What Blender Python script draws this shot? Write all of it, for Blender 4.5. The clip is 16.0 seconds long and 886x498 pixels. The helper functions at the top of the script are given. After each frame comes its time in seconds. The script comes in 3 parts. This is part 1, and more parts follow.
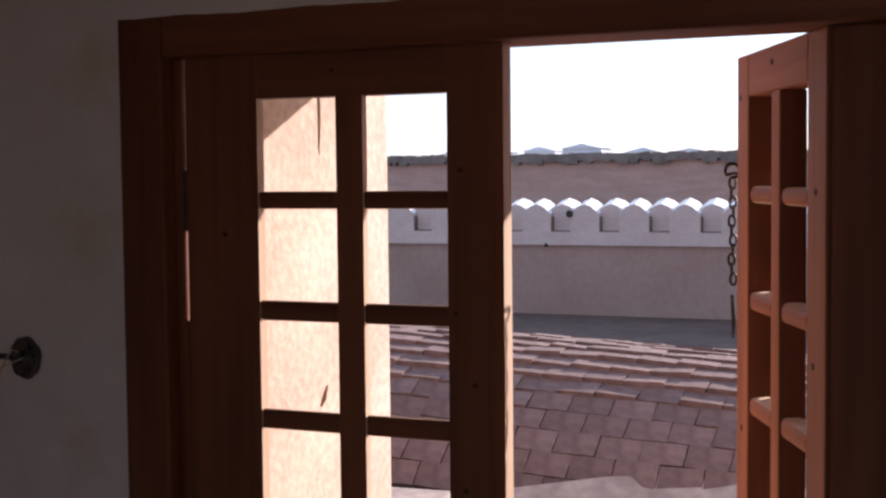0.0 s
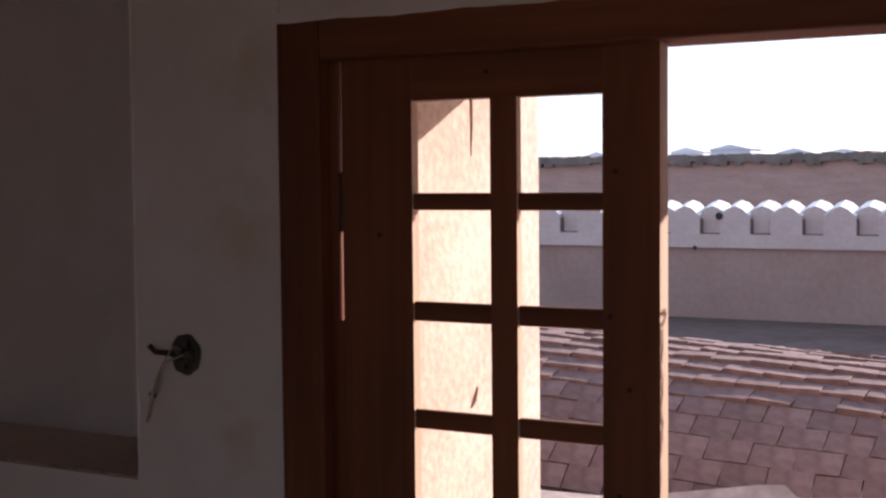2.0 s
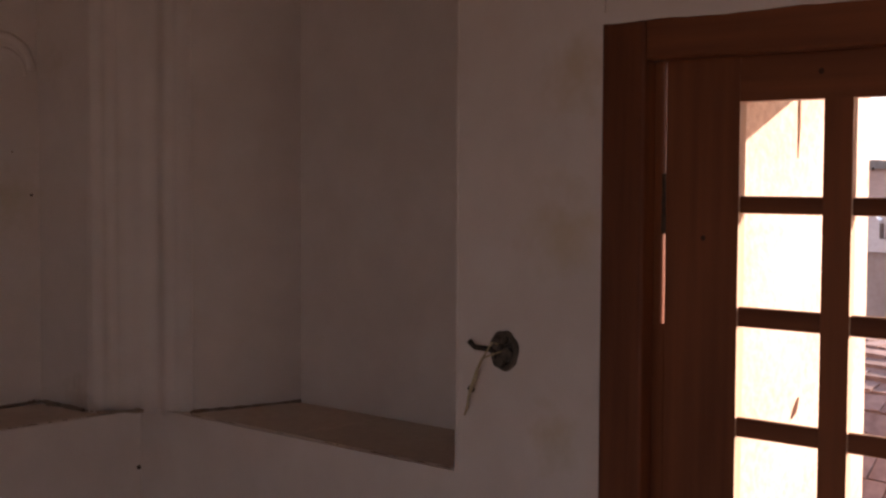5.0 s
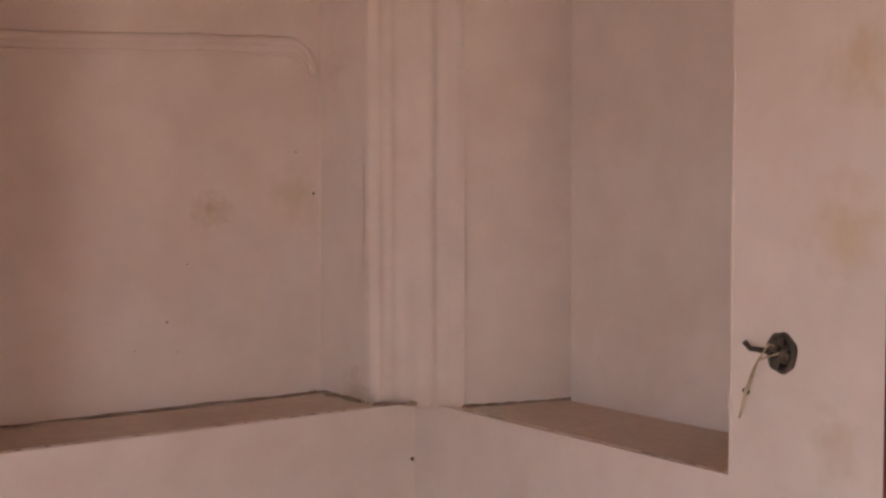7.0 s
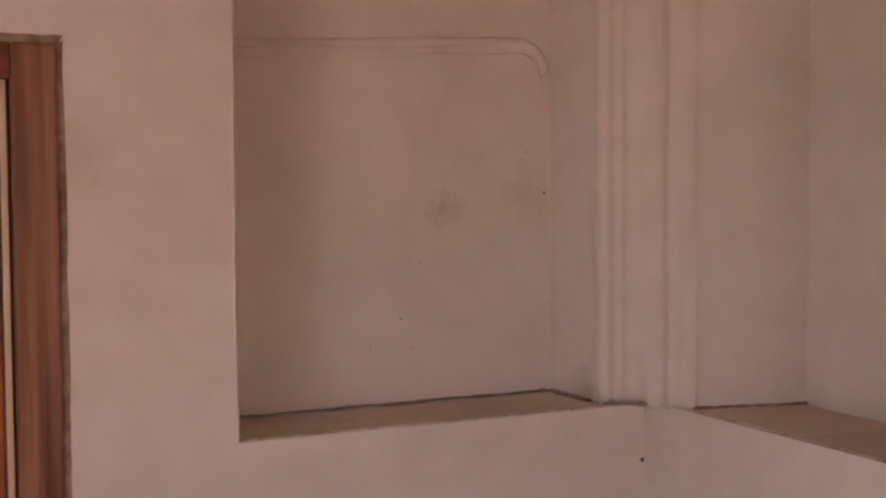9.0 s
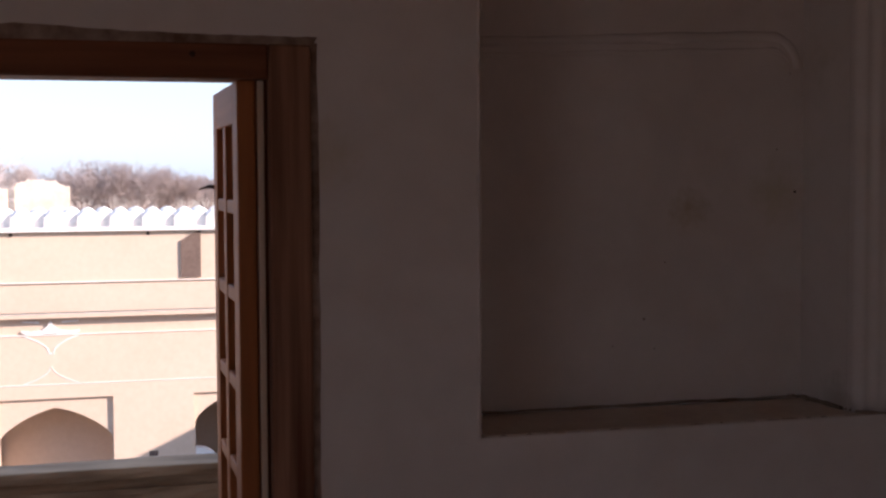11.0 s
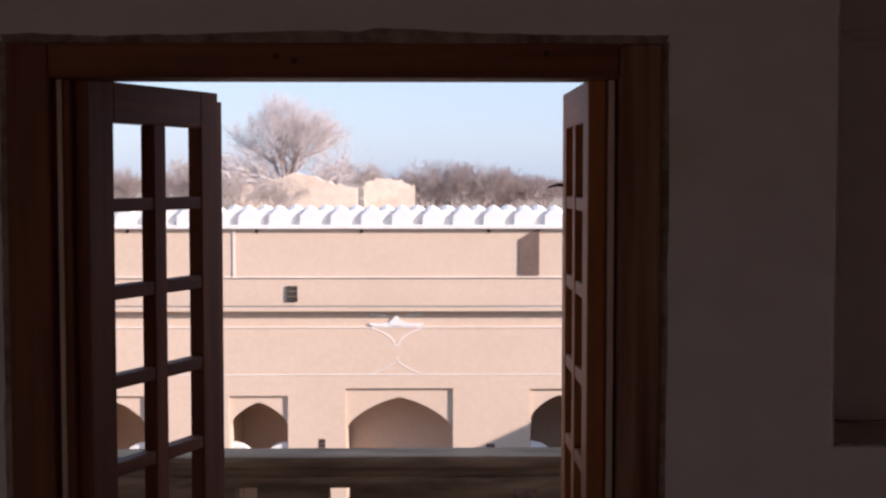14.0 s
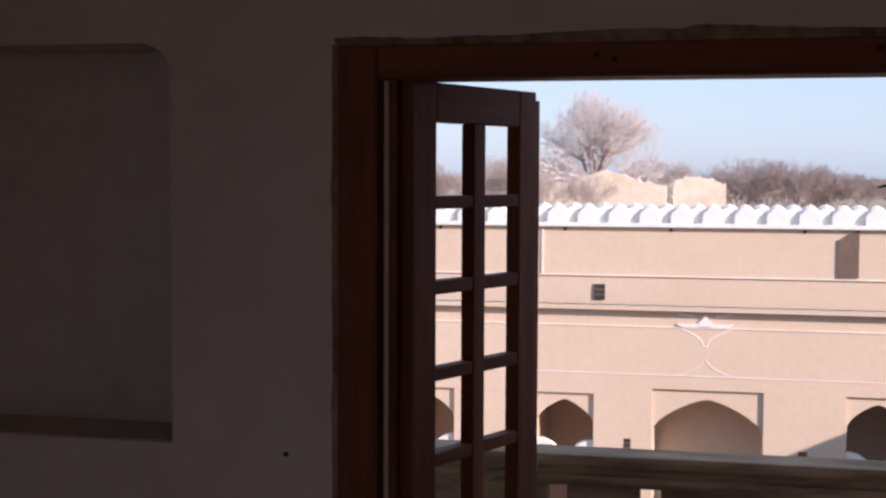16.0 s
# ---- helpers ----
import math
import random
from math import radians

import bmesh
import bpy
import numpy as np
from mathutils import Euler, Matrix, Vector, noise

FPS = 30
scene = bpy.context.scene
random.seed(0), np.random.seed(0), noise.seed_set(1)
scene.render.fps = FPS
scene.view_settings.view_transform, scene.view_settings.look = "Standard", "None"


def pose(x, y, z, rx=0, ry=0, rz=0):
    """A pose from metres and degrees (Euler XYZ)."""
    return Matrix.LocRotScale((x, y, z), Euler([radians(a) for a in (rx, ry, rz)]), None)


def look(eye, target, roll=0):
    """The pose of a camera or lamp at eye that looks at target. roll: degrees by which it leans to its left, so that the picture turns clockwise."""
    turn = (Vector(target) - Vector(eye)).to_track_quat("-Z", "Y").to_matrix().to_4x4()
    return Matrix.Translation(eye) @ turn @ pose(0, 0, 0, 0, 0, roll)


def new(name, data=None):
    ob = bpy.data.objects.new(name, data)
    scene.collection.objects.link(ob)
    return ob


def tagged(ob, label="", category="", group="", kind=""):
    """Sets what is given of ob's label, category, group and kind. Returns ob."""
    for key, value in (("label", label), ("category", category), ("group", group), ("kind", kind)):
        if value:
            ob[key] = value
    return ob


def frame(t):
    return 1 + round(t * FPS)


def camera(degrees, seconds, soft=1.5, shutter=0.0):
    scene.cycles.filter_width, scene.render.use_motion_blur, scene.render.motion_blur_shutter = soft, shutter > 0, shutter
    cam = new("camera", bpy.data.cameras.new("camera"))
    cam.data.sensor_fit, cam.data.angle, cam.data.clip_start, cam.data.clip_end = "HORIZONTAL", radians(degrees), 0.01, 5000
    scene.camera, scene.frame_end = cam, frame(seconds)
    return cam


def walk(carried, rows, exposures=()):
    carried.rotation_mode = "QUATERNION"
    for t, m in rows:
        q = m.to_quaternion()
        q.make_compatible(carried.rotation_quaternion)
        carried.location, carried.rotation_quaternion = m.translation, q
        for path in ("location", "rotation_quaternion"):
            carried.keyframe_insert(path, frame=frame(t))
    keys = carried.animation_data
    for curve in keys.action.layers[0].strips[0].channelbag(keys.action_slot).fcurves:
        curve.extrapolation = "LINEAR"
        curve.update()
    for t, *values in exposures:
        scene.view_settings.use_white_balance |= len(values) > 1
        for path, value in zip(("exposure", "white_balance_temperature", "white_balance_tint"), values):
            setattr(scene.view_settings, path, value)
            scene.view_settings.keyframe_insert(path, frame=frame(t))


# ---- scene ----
cam = camera(37.45, 16.0, soft=2.5)
PATH = [
    (0.0, 0.0737, 0.0299, 1.6508, -67.176, -3.208, 0.589),
    (0.5, 0.0735, 0.0330, 1.6505, -65.805, -3.195, 0.636),
    (1.0, 0.0716, 0.0358, 1.6505, -64.154, -3.166, 0.556),
    (1.5, 0.0751, 0.0427, 1.6513, -62.486, -3.129, 0.553),
    (2.0, 0.0732, 0.0477, 1.6514, -60.854, -3.088, 0.566),
    (2.5, 0.0707, 0.0518, 1.6509, -59.181, -3.068, 0.519),
    (3.0, 0.0644, 0.0550, 1.6518, -57.354, -3.065, 0.493),
    (3.5, 0.0646, 0.0594, 1.6524, -55.432, -3.077, 0.443),
    (6.0, 0.0495, 0.0908, 1.6526, -41.675, -3.138, -0.289),
    (6.5, 0.0522, 0.0939, 1.6530, -38.769, -3.176, -0.016),
    (7.0, 0.0521, 0.0861, 1.6488, -35.928, -3.114, -0.001),
    (7.5, 0.0436, 0.0717, 1.6473, -33.442, -3.065, 0.062),
    (8.0, 0.0494, 0.0637, 1.6471, -30.993, -3.062, 0.206),
    (8.5, 0.0503, 0.0695, 1.6491, -28.321, -3.105, 0.256),
    (9.0, 0.0464, 0.0698, 1.6526, -25.810, -3.169, 0.350),
    (11.5, 0.0265, 0.0899, 1.6511, -12.966, -3.167, 0.204),
    (12.0, 0.0197, 0.0908, 1.6502, -10.524, -3.155, 0.160),
    (12.5, 0.0134, 0.0869, 1.6488, -8.204, -3.142, 0.107),
    (13.0, 0.0036, 0.0728, 1.6486, -6.056, -3.135, 0.115),
    (13.5, 0.0012, 0.0658, 1.6477, -3.444, -3.125, -0.018),
    (14.0, -0.0010, 0.0659, 1.6469, -0.843, -3.133, -0.008),
    (14.5, -0.0033, 0.0685, 1.6482, 2.264, -3.151, -0.140),
    (15.0, -0.0065, 0.0674, 1.6488, 5.528, -3.183, -0.237),
    (15.5, -0.0112, 0.0607, 1.6502, 9.119, -3.238, -0.309),
    (16.0, -0.0251, 0.0700, 1.6493, 12.568, -3.266, -0.241),
]
walk(cam, [(t, pose(x, y, z, 90 + pitch, roll, yaw)) for t, x, y, z, yaw, pitch, roll in PATH],
     exposures=[(0.0, 0.85, 6900, 23), (3.7, 1.18, 7200, 29), (5.8, 2.4, 8800, 33), (6.2, 2.95, 8700, 32), (7.0, 3.62, 8500, 31), (9.2, 3.42, 8500, 31), (11.3, 0.70, 6900, 25), (16.0, 0.36, 6900, 25)])

# ---- world and sun ----
SUN = Vector((0.88, -0.46, 0.405)).normalized()
world = bpy.data.worlds.new("sky")
scene.world = world
world.use_nodes = True
wn, wl = world.node_tree.nodes, world.node_tree.links
sky = wn.new("ShaderNodeTexSky")
sky.sky_type, sky.sun_disc = "NISHITA", False
sky.sun_elevation = math.asin(SUN.z)
sky.sun_rotation = math.atan2(SUN.x, SUN.y)
sky.dust_density, sky.ozone_density = 0.7, 3.0
wn["Background"].inputs["Strength"].default_value = 0.125
haze = wn.new("ShaderNodeMix")
haze.data_type = "RGBA"
haze.inputs["Factor"].default_value = 0.50
haze.inputs[7].default_value = (3.7, 5.6, 8.2, 1)
wl.new(sky.outputs[0], haze.inputs[6])
wl.new(haze.outputs[2], wn["Background"].inputs["Color"])
sun = new("sun", bpy.data.lights.new("sun", "SUN"))
sun.data.energy, sun.data.angle, sun.data.color = 4.9, radians(0.55), (1.0, 0.95, 0.89)
sun.matrix_world = look((0, 0, 20), Vector((0, 0, 20)) - SUN)


# ---- materials ----
def material(name, dark, light, rough=0.85, grain=60.0, patch=3.0, bump=0.3, depth=0.004, stretch=(1, 1, 1), spread=0.0, metal=0.0, stains=()):
    """Two scales of noise between two colours, fine relief, and a shift of its own for each object."""
    m = bpy.data.materials.new(name)
    m.use_nodes = True
    n, l = m.node_tree.nodes, m.node_tree.links
    bsdf = n["Principled BSDF"]
    bsdf.inputs["Roughness"].default_value, bsdf.inputs["Metallic"].default_value = rough, metal
    bsdf.inputs["Specular IOR Level"].default_value = 0.25
    co, mp = n.new("ShaderNodeTexCoord"), n.new("ShaderNodeMapping")
    mp.inputs["Scale"].default_value = stretch
    l.new(co.outputs["Object"], mp.inputs["Vector"])
    fine, big = n.new("ShaderNodeTexNoise"), n.new("ShaderNodeTexNoise")
    fine.inputs["Scale"].default_value, fine.inputs["Detail"].default_value = grain, 6
    big.inputs["Scale"].default_value, big.inputs["Detail"].default_value = patch, 5
    for t in (fine, big):
        l.new(mp.outputs[0], t.inputs["Vector"])
    mix = n.new("ShaderNodeMath")
    mix.operation = "MULTIPLY_ADD"
    mix.inputs[1].default_value = 0.45
    l.new(fine.outputs["Fac"], mix.inputs[0])
    half = n.new("ShaderNodeMath")
    half.operation = "MULTIPLY"
    half.inputs[1].default_value = 0.55
    l.new(big.outputs["Fac"], half.inputs[0])
    l.new(half.outputs[0], mix.inputs[2])
    ramp = n.new("ShaderNodeValToRGB")
    ramp.color_ramp.elements[0].position, ramp.color_ramp.elements[1].position = 0.36, 0.64
    ramp.color_ramp.elements[0].color, ramp.color_ramp.elements[1].color = (*dark, 1), (*light, 1)
    l.new(mix.outputs[0], ramp.inputs[0])
    colour = ramp.outputs[0]
    if spread:
        info, hsv, val = n.new("ShaderNodeObjectInfo"), n.new("ShaderNodeHueSaturation"), n.new("ShaderNodeMapRange")
        val.inputs["To Min"].default_value, val.inputs["To Max"].default_value = 1 - spread, 1 + spread
        l.new(info.outputs["Random"], val.inputs["Value"])
        l.new(val.outputs[0], hsv.inputs["Value"])
        l.new(colour, hsv.inputs["Color"])
        colour = hsv.outputs[0]
    for (x, y, z), r, tint in stains:
        sub, ln, rim, add, fac, over = (n.new("ShaderNodeVectorMath"), n.new("ShaderNodeVectorMath"), n.new("ShaderNodeMapRange"),
                                        n.new("ShaderNodeMath"), n.new("ShaderNodeMath"), n.new("ShaderNodeMix"))
        sub.operation, ln.operation, add.operation, fac.operation = "SUBTRACT", "LENGTH", "MULTIPLY_ADD", "MULTIPLY"
        sub.inputs[1].default_value = (x, y, z)
        l.new(co.outputs["Object"], sub.inputs[0])
        l.new(sub.outputs[0], ln.inputs[0])
        spots = n.new("ShaderNodeTexNoise")
        spots.inputs["Scale"].default_value = 2.2 / r
        l.new(co.outputs["Object"], spots.inputs["Vector"])
        add.inputs[1].default_value = r * 1.6
        l.new(spots.outputs["Fac"], add.inputs[0])
        l.new(ln.outputs["Value"], add.inputs[2])
        rim.inputs["From Min"].default_value, rim.inputs["From Max"].default_value = r * 1.7, r * 0.8
        l.new(add.outputs[0], rim.inputs["Value"])
        fac.inputs[1].default_value = 0.7
        l.new(rim.outputs[0], fac.inputs[0])
        over.data_type = "RGBA"
        l.new(fac.outputs[0], over.inputs["Factor"])
        l.new(colour, over.inputs[6])
        over.inputs[7].default_value = (*tint, 1)
        colour = over.outputs[2]
    l.new(colour, bsdf.inputs["Base Color"])
    bp = n.new("ShaderNodeBump")
    bp.inputs["Strength"].default_value, bp.inputs["Distance"].default_value = bump, depth
    l.new(mix.outputs[0], bp.inputs["Height"])
    l.new(bp.outputs[0], bsdf.inputs["Normal"])
    return m


PLASTER = material("interior_plaster", (0.556, 0.451, 0.386), (0.632, 0.527, 0.46), 0.9, 9, 1.7, 0.35, 0.010,
                   stains=[((1.60, 3.28, 1.56), 0.07, (0.40, 0.29, 0.18)), ((1.86, 3.28, 1.60), 0.10, (0.50, 0.40, 0.28)),
                           ((2.066, 1.60, 1.55), 0.12, (0.52, 0.39, 0.26)), ((2.066, 1.57, 1.85), 0.10, (0.50, 0.37, 0.25)), ((2.066, 1.62, 1.15), 0.09, (0.50, 0.39, 0.28)), ((0.56, 3.0, 1.7), 0.10, (0.50, 0.38, 0.27)), ((1.9, 3.2, 1.95), 0.08, (0.50, 0.40, 0.29)), ((1.95, 3.1, 1.05), 0.09, (0.36, 0.27, 0.20))])
SILL = material("sill_tile", (0.54, 0.42, 0.33), (0.64, 0.52, 0.42), 0.8, 40, 4, 0.2, 0.003, spread=0.06)
WOOD = material("stained_wood", (0.10, 0.0255, 0.0095), (0.235, 0.069, 0.027), 0.6, 30, 5, 0.4, 0.002, (1, 1, 0.06))
WOOD_H = material("stained_wood_crosswise", (0.10, 0.0255, 0.0095), (0.235, 0.069, 0.027), 0.6, 30, 5, 0.4, 0.002, (0.06, 1, 1))
PALE_WOOD = material("worn_wood", (0.245, 0.063, 0.016), (0.41, 0.130, 0.041), 0.6, 30, 5, 0.4, 0.002, (1, 1, 0.06))
PALE_WOOD_H = material("worn_wood_crosswise", (0.245, 0.063, 0.016), (0.41, 0.130, 0.041), 0.6, 30, 5, 0.4, 0.002, (0.06, 1, 1))
BARE_LIT = material("bare_and_sunlit_wood", (0.48, 0.32, 0.22), (0.64, 0.46, 0.34), 0.7, 30, 5, 0.3, 0.002, (1, 1, 0.08))
SCRAPED = material("scraped_wood", (0.105, 0.028, 0.011), (0.36, 0.17, 0.10), 0.65, 38, 7, 0.5, 0.002, (1, 1, 0.045))
SMUDGE = material("wood_stain_on_plaster", (0.15, 0.075, 0.045), (0.36, 0.25, 0.19), 0.9, 30, 6, 0.4, 0.003)
GREY_WOOD = material("weathered_wood", (0.10, 0.056, 0.030), (0.46, 0.30, 0.185), 0.85, 11, 3.0, 0.8, 0.012, (0.35, 1, 1.6))
STUCCO = material("outer_plaster", (0.52, 0.385, 0.305), (0.76, 0.62, 0.51), 0.92, 45, 3, 0.5, 0.01)
FACADE = material("facade_plaster", (0.635, 0.48, 0.365), (0.695, 0.535, 0.418), 0.92, 14, 0.5, 0.12, 0.006)
WHITE = material("white_plaster", (0.74, 0.70, 0.66), (0.84, 0.81, 0.78), 0.9, 30, 3, 0.3, 0.006)
FADED = material("worn_whitewash", (0.66, 0.575, 0.515), (0.78, 0.705, 0.65), 0.92, 30, 2, 0.3, 0.006)
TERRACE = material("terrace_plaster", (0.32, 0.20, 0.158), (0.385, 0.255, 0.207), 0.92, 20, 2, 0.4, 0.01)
DARK_BRICK = material("mud_brick_wall", (0.37, 0.235, 0.19), (0.48, 0.315, 0.26), 0.95, 12, 2, 0.6, 0.02, (1, 1, 5))
COPING = material("mossy_coping", (0.12, 0.10, 0.085), (0.22, 0.18, 0.155), 0.95, 9, 3, 0.6, 0.02)
MERLON = material("shaded_whitewash", (0.51, 0.385, 0.34), (0.60, 0.47, 0.42), 0.92, 25, 3, 0.3, 0.006)
BITUMEN = material("weathered_roof_coat", (0.10, 0.061, 0.046), (0.155, 0.099, 0.078), 0.95, 8, 1.5, 0.4, 0.01)
SLOT = material("shade_and_bar_grey", (0.15, 0.10, 0.08), (0.19, 0.13, 0.105), 0.95, 20, 5)
PAVE = material("worn_roof_plaster", (0.28, 0.225, 0.20), (0.50, 0.42, 0.365), 0.9, 22, 4, 0.5, 0.008)
TILE = material("clay_paving_tile", (0.145, 0.092, 0.082), (0.235, 0.160, 0.143), 0.9, 25, 6, 0.5, 0.004, spread=0.13)
IRON = material("rusty_iron", (0.03, 0.022, 0.018), (0.09, 0.06, 0.045), 0.6, 80, 20, 0.4, 0.001, metal=0.7)
BOX = material("dusty_metal_box", (0.04, 0.033, 0.026), (0.14, 0.11, 0.085), 0.55, 60, 15, 0.3, 0.001, metal=0.5)
WIRE = material("wire_sheath", (0.36, 0.27, 0.15), (0.5, 0.4, 0.26), 0.5, 50, 20, 0.1, 0.001)
HOLE = material("dark_cavity", (0.03, 0.025, 0.02), (0.06, 0.05, 0.04), 0.95, 20, 5)
DIRT = material("dark_dirt", (0.20, 0.13, 0.09), (0.33, 0.24, 0.175), 0.95, 60, 10)
TWIG = material("pale_bare_twig", (0.62, 0.55, 0.53), (0.76, 0.69, 0.67), 0.9, 20, 3)
BARK = material("grey_bark", (0.34, 0.28, 0.27), (0.46, 0.39, 0.37), 0.9, 20, 3)
BUSH = material("grey_brown_twig", (0.46, 0.38, 0.35), (0.60, 0.52, 0.48), 0.9, 20, 3)
SCRUB = material("brown_bare_scrub", (0.34, 0.27, 0.25), (0.48, 0.40, 0.37), 0.9, 20, 3)
RUIN = material("ruined_mud_wall", (0.64, 0.50, 0.39), (0.80, 0.67, 0.55), 0.95, 3, 0.4, 0.6, 0.08)
GROUND = material("dry_ground", (0.30, 0.23, 0.17), (0.42, 0.33, 0.25), 0.95, 3, 0.08, 0.5, 0.05)
FLOOR = material("room_floor_tile", (0.30, 0.22, 0.17), (0.42, 0.32, 0.25), 0.8, 25, 3, 0.3, 0.004)
HAZE = material("far_hazy_house", (0.56, 0.58, 0.62), (0.66, 0.68, 0.72), 0.95, 0.4, 0.05)


# ---- mesh helpers ----
def part(name, bm, mat, parent=None, label="", bevel=0.0, smooth=False):
    """One mesh object from a bmesh, as a thing or under a thing or part."""
    bmesh.ops.recalc_face_normals(bm, faces=bm.faces)
    me = bpy.data.meshes.new(name)
    bm.to_mesh(me)
    bm.free()
    me.materials.append(mat)
    if smooth:
        for p in me.polygons:
            p.use_smooth = True
    ob = new(name, me)
    if parent:
        ob.parent = parent
    if label:
        tagged(ob, label)
    if bevel:
        b = ob.modifiers.new("bevel", "BEVEL")
        b.width, b.segments, b.limit_method, b.angle_limit = bevel, 2, "ANGLE", radians(40)
    return ob


def box(bm, x0, x1, y0, y1, z0, z1):
    r = bmesh.ops.create_cube(bm, size=1)
    for v in r["verts"]:
        v.co = ((x0 + x1) / 2 + v.co.x * (x1 - x0), (y0 + y1) / 2 + v.co.y * (y1 - y0), (z0 + z1) / 2 + v.co.z * (z1 - z0))
    return bm


def boxed(*d):
    return box(bmesh.new(), *d)


def prism(bm, pts, a0, a1, axis="z"):
    """A polygon drawn in the two other axes, pushed along axis from a0 to a1."""
    def put(p, a):
        return {"z": (p[0], p[1], a), "y": (p[0], a, p[1]), "x": (a, p[0], p[1])}[axis]
    low, high = [bm.verts.new(put(p, a0)) for p in pts], [bm.verts.new(put(p, a1)) for p in pts]
    bm.faces.new(low)
    bm.faces.new(high[::-1])
    for i in range(len(pts)):
        j = (i + 1) % len(pts)
        bm.faces.new((low[i], high[i], high[j], low[j]))
    return bm


def tube(bm, pts, radii, sides=6):
    """A pipe through the points."""
    rings = []
    pts = [Vector(p) for p in pts]
    for i, p in enumerate(pts):
        d = (pts[min(i + 1, len(pts) - 1)] - pts[max(i - 1, 0)]).normalized()
        u = d.orthogonal().normalized()
        w = d.cross(u)
        r = radii[i] if hasattr(radii, "__len__") else radii
        rings.append([bm.verts.new(p + r * (math.cos(a) * u + math.sin(a) * w)) for a in (2 * math.pi * k / sides for k in range(sides))])
    for a, b in zip(rings, rings[1:]):
        k0 = min(range(sides), key=lambda k: (b[k].co - a[0].co).length)
        for k in range(sides):
            bm.faces.new((a[k], a[(k + 1) % sides], b[(k0 + k + 1) % sides], b[(k0 + k) % sides]))
    bm.faces.new(rings[0][::-1])
    bm.faces.new(rings[-1])
    return bm


def disc(bm, centre, normal, r, thick, sides=16):
    n = Vector(normal).normalized()
    c = Vector(centre)
    return tube(bm, [c, c + n * thick], r, sides)


def empty(name, m=None):
    ob = new(name)
    if m:
        ob.matrix_world = m
    return ob


def structure(ob, label, category):
    return tagged(ob, label, category, kind="structure")


# ---- the room ----
XA, YB = 2.066, 3.0
bm = boxed(-2.9, 3.02, -3.0, 3.5, -0.25, 0.0)
structure(part("floor", bm, FLOOR), "plain dusty tiled floor of the room", "floor")

# wall with the tall window to the terrace: door-like opening, niche and corner
bm = bmesh.new()
RIGHT = [(XA, -3.0), (XA, 0.045), (2.2, 0.045), (2.2, 0.13), (3.02, 0.13), (3.02, -3.0)]
PLAIN = [(XA, 1.505), (XA, 3.0), (3.02, 3.0), (3.02, 1.42), (2.2, 1.42), (2.2, 1.505)]
NICHED = [(XA, 1.505), (XA, 1.871), (2.40, 1.90), (2.40, 2.735), (2.095, 2.81), (2.095, 3.0), (3.02, 3.0), (3.02, 1.42), (2.2, 1.42), (2.2, 1.505)]
FULL = [(XA, -3.0), (XA, 3.0), (3.02, 3.0), (3.02, -3.0)]
prism(bm, FULL, 0.0, 0.70)
prism(bm, RIGHT, 0.70, 2.0)
prism(bm, [(XA, -3.0), (XA, 1.505), (2.2, 1.505), (2.2, 1.42), (3.02, 1.42), (3.02, -3.0)], 2.0, 2.22)
prism(bm, PLAIN, 0.70, 1.045)
prism(bm, NICHED, 1.045, 2.22)
prism(bm, [(XA, 0.045), (XA, 1.505), (2.2, 1.505), (2.2, 0.045)], 1.945, 2.0)
prism(bm, FULL, 2.22, 2.9)
bmesh.ops.remove_doubles(bm, verts=bm.verts, dist=0.0005)
wall_east = structure(part("wall_east", bm, PLASTER), "uneven cream plaster wall with a deep niche", "wall")
wall_east.data.materials.append(STUCCO)
for p in wall_east.data.polygons:
    if p.center.x > 2.45 and p.center.y < 2.5:
        p.material_index = 1

# wall with the balcony door: two niches
bm = bmesh.new()
R_PLAIN = [(0.532, 3.0), (3.02, 3.0), (3.02, 3.5), (0.47, 3.5), (0.47, 3.14), (0.532, 3.14)]
R_NICHE = [(0.532, 3.0), (0.925, 3.0), (0.985, 3.28), (1.938, 3.28), (1.947, 3.05), (2.10, 3.05), (2.10, 3.0), (3.02, 3.0),
           (3.02, 3.5), (0.47, 3.5), (0.47, 3.14), (0.532, 3.14)]
R_HIGH = R_NICHE[:9] + [(0.532, 3.5)]
L_PLAIN = [(-0.928, 3.0), (-0.928, 3.14), (-0.87, 3.14), (-0.87, 3.5), (-2.9, 3.5), (-2.9, 3.0)]
L_NICHE = [(-0.928, 3.0), (-0.928, 3.14), (-0.87, 3.14), (-0.87, 3.5), (-2.9, 3.5), (-2.9, 3.0), (-2.36, 3.0), (-2.30, 3.24), (-1.40, 3.24), (-1.345, 3.0)]
FULL_B = [(-2.9, 3.0), (-2.9, 3.5), (3.02, 3.5), (3.02, 3.0)]
prism(bm, R_PLAIN, 0.0, 1.035)
prism(bm, R_NICHE, 1.035, 1.962)
prism(bm, R_HIGH, 1.962, 2.35)
prism(bm, L_PLAIN, 0.0, 0.995)
prism(bm, L_NICHE, 0.995, 1.962)
prism(bm, [(-2.9, 3.0), (-2.9, 3.5), (0.532, 3.5), (0.532, 3.0)], 1.962, 2.35)
prism(bm, FULL_B, 2.35, 2.9)
bmesh.ops.remove_doubles(bm, verts=bm.verts, dist=0.0005)
structure(part("wall_north", bm, PLASTER), "uneven cream plaster wall with two shallow niches", "wall")

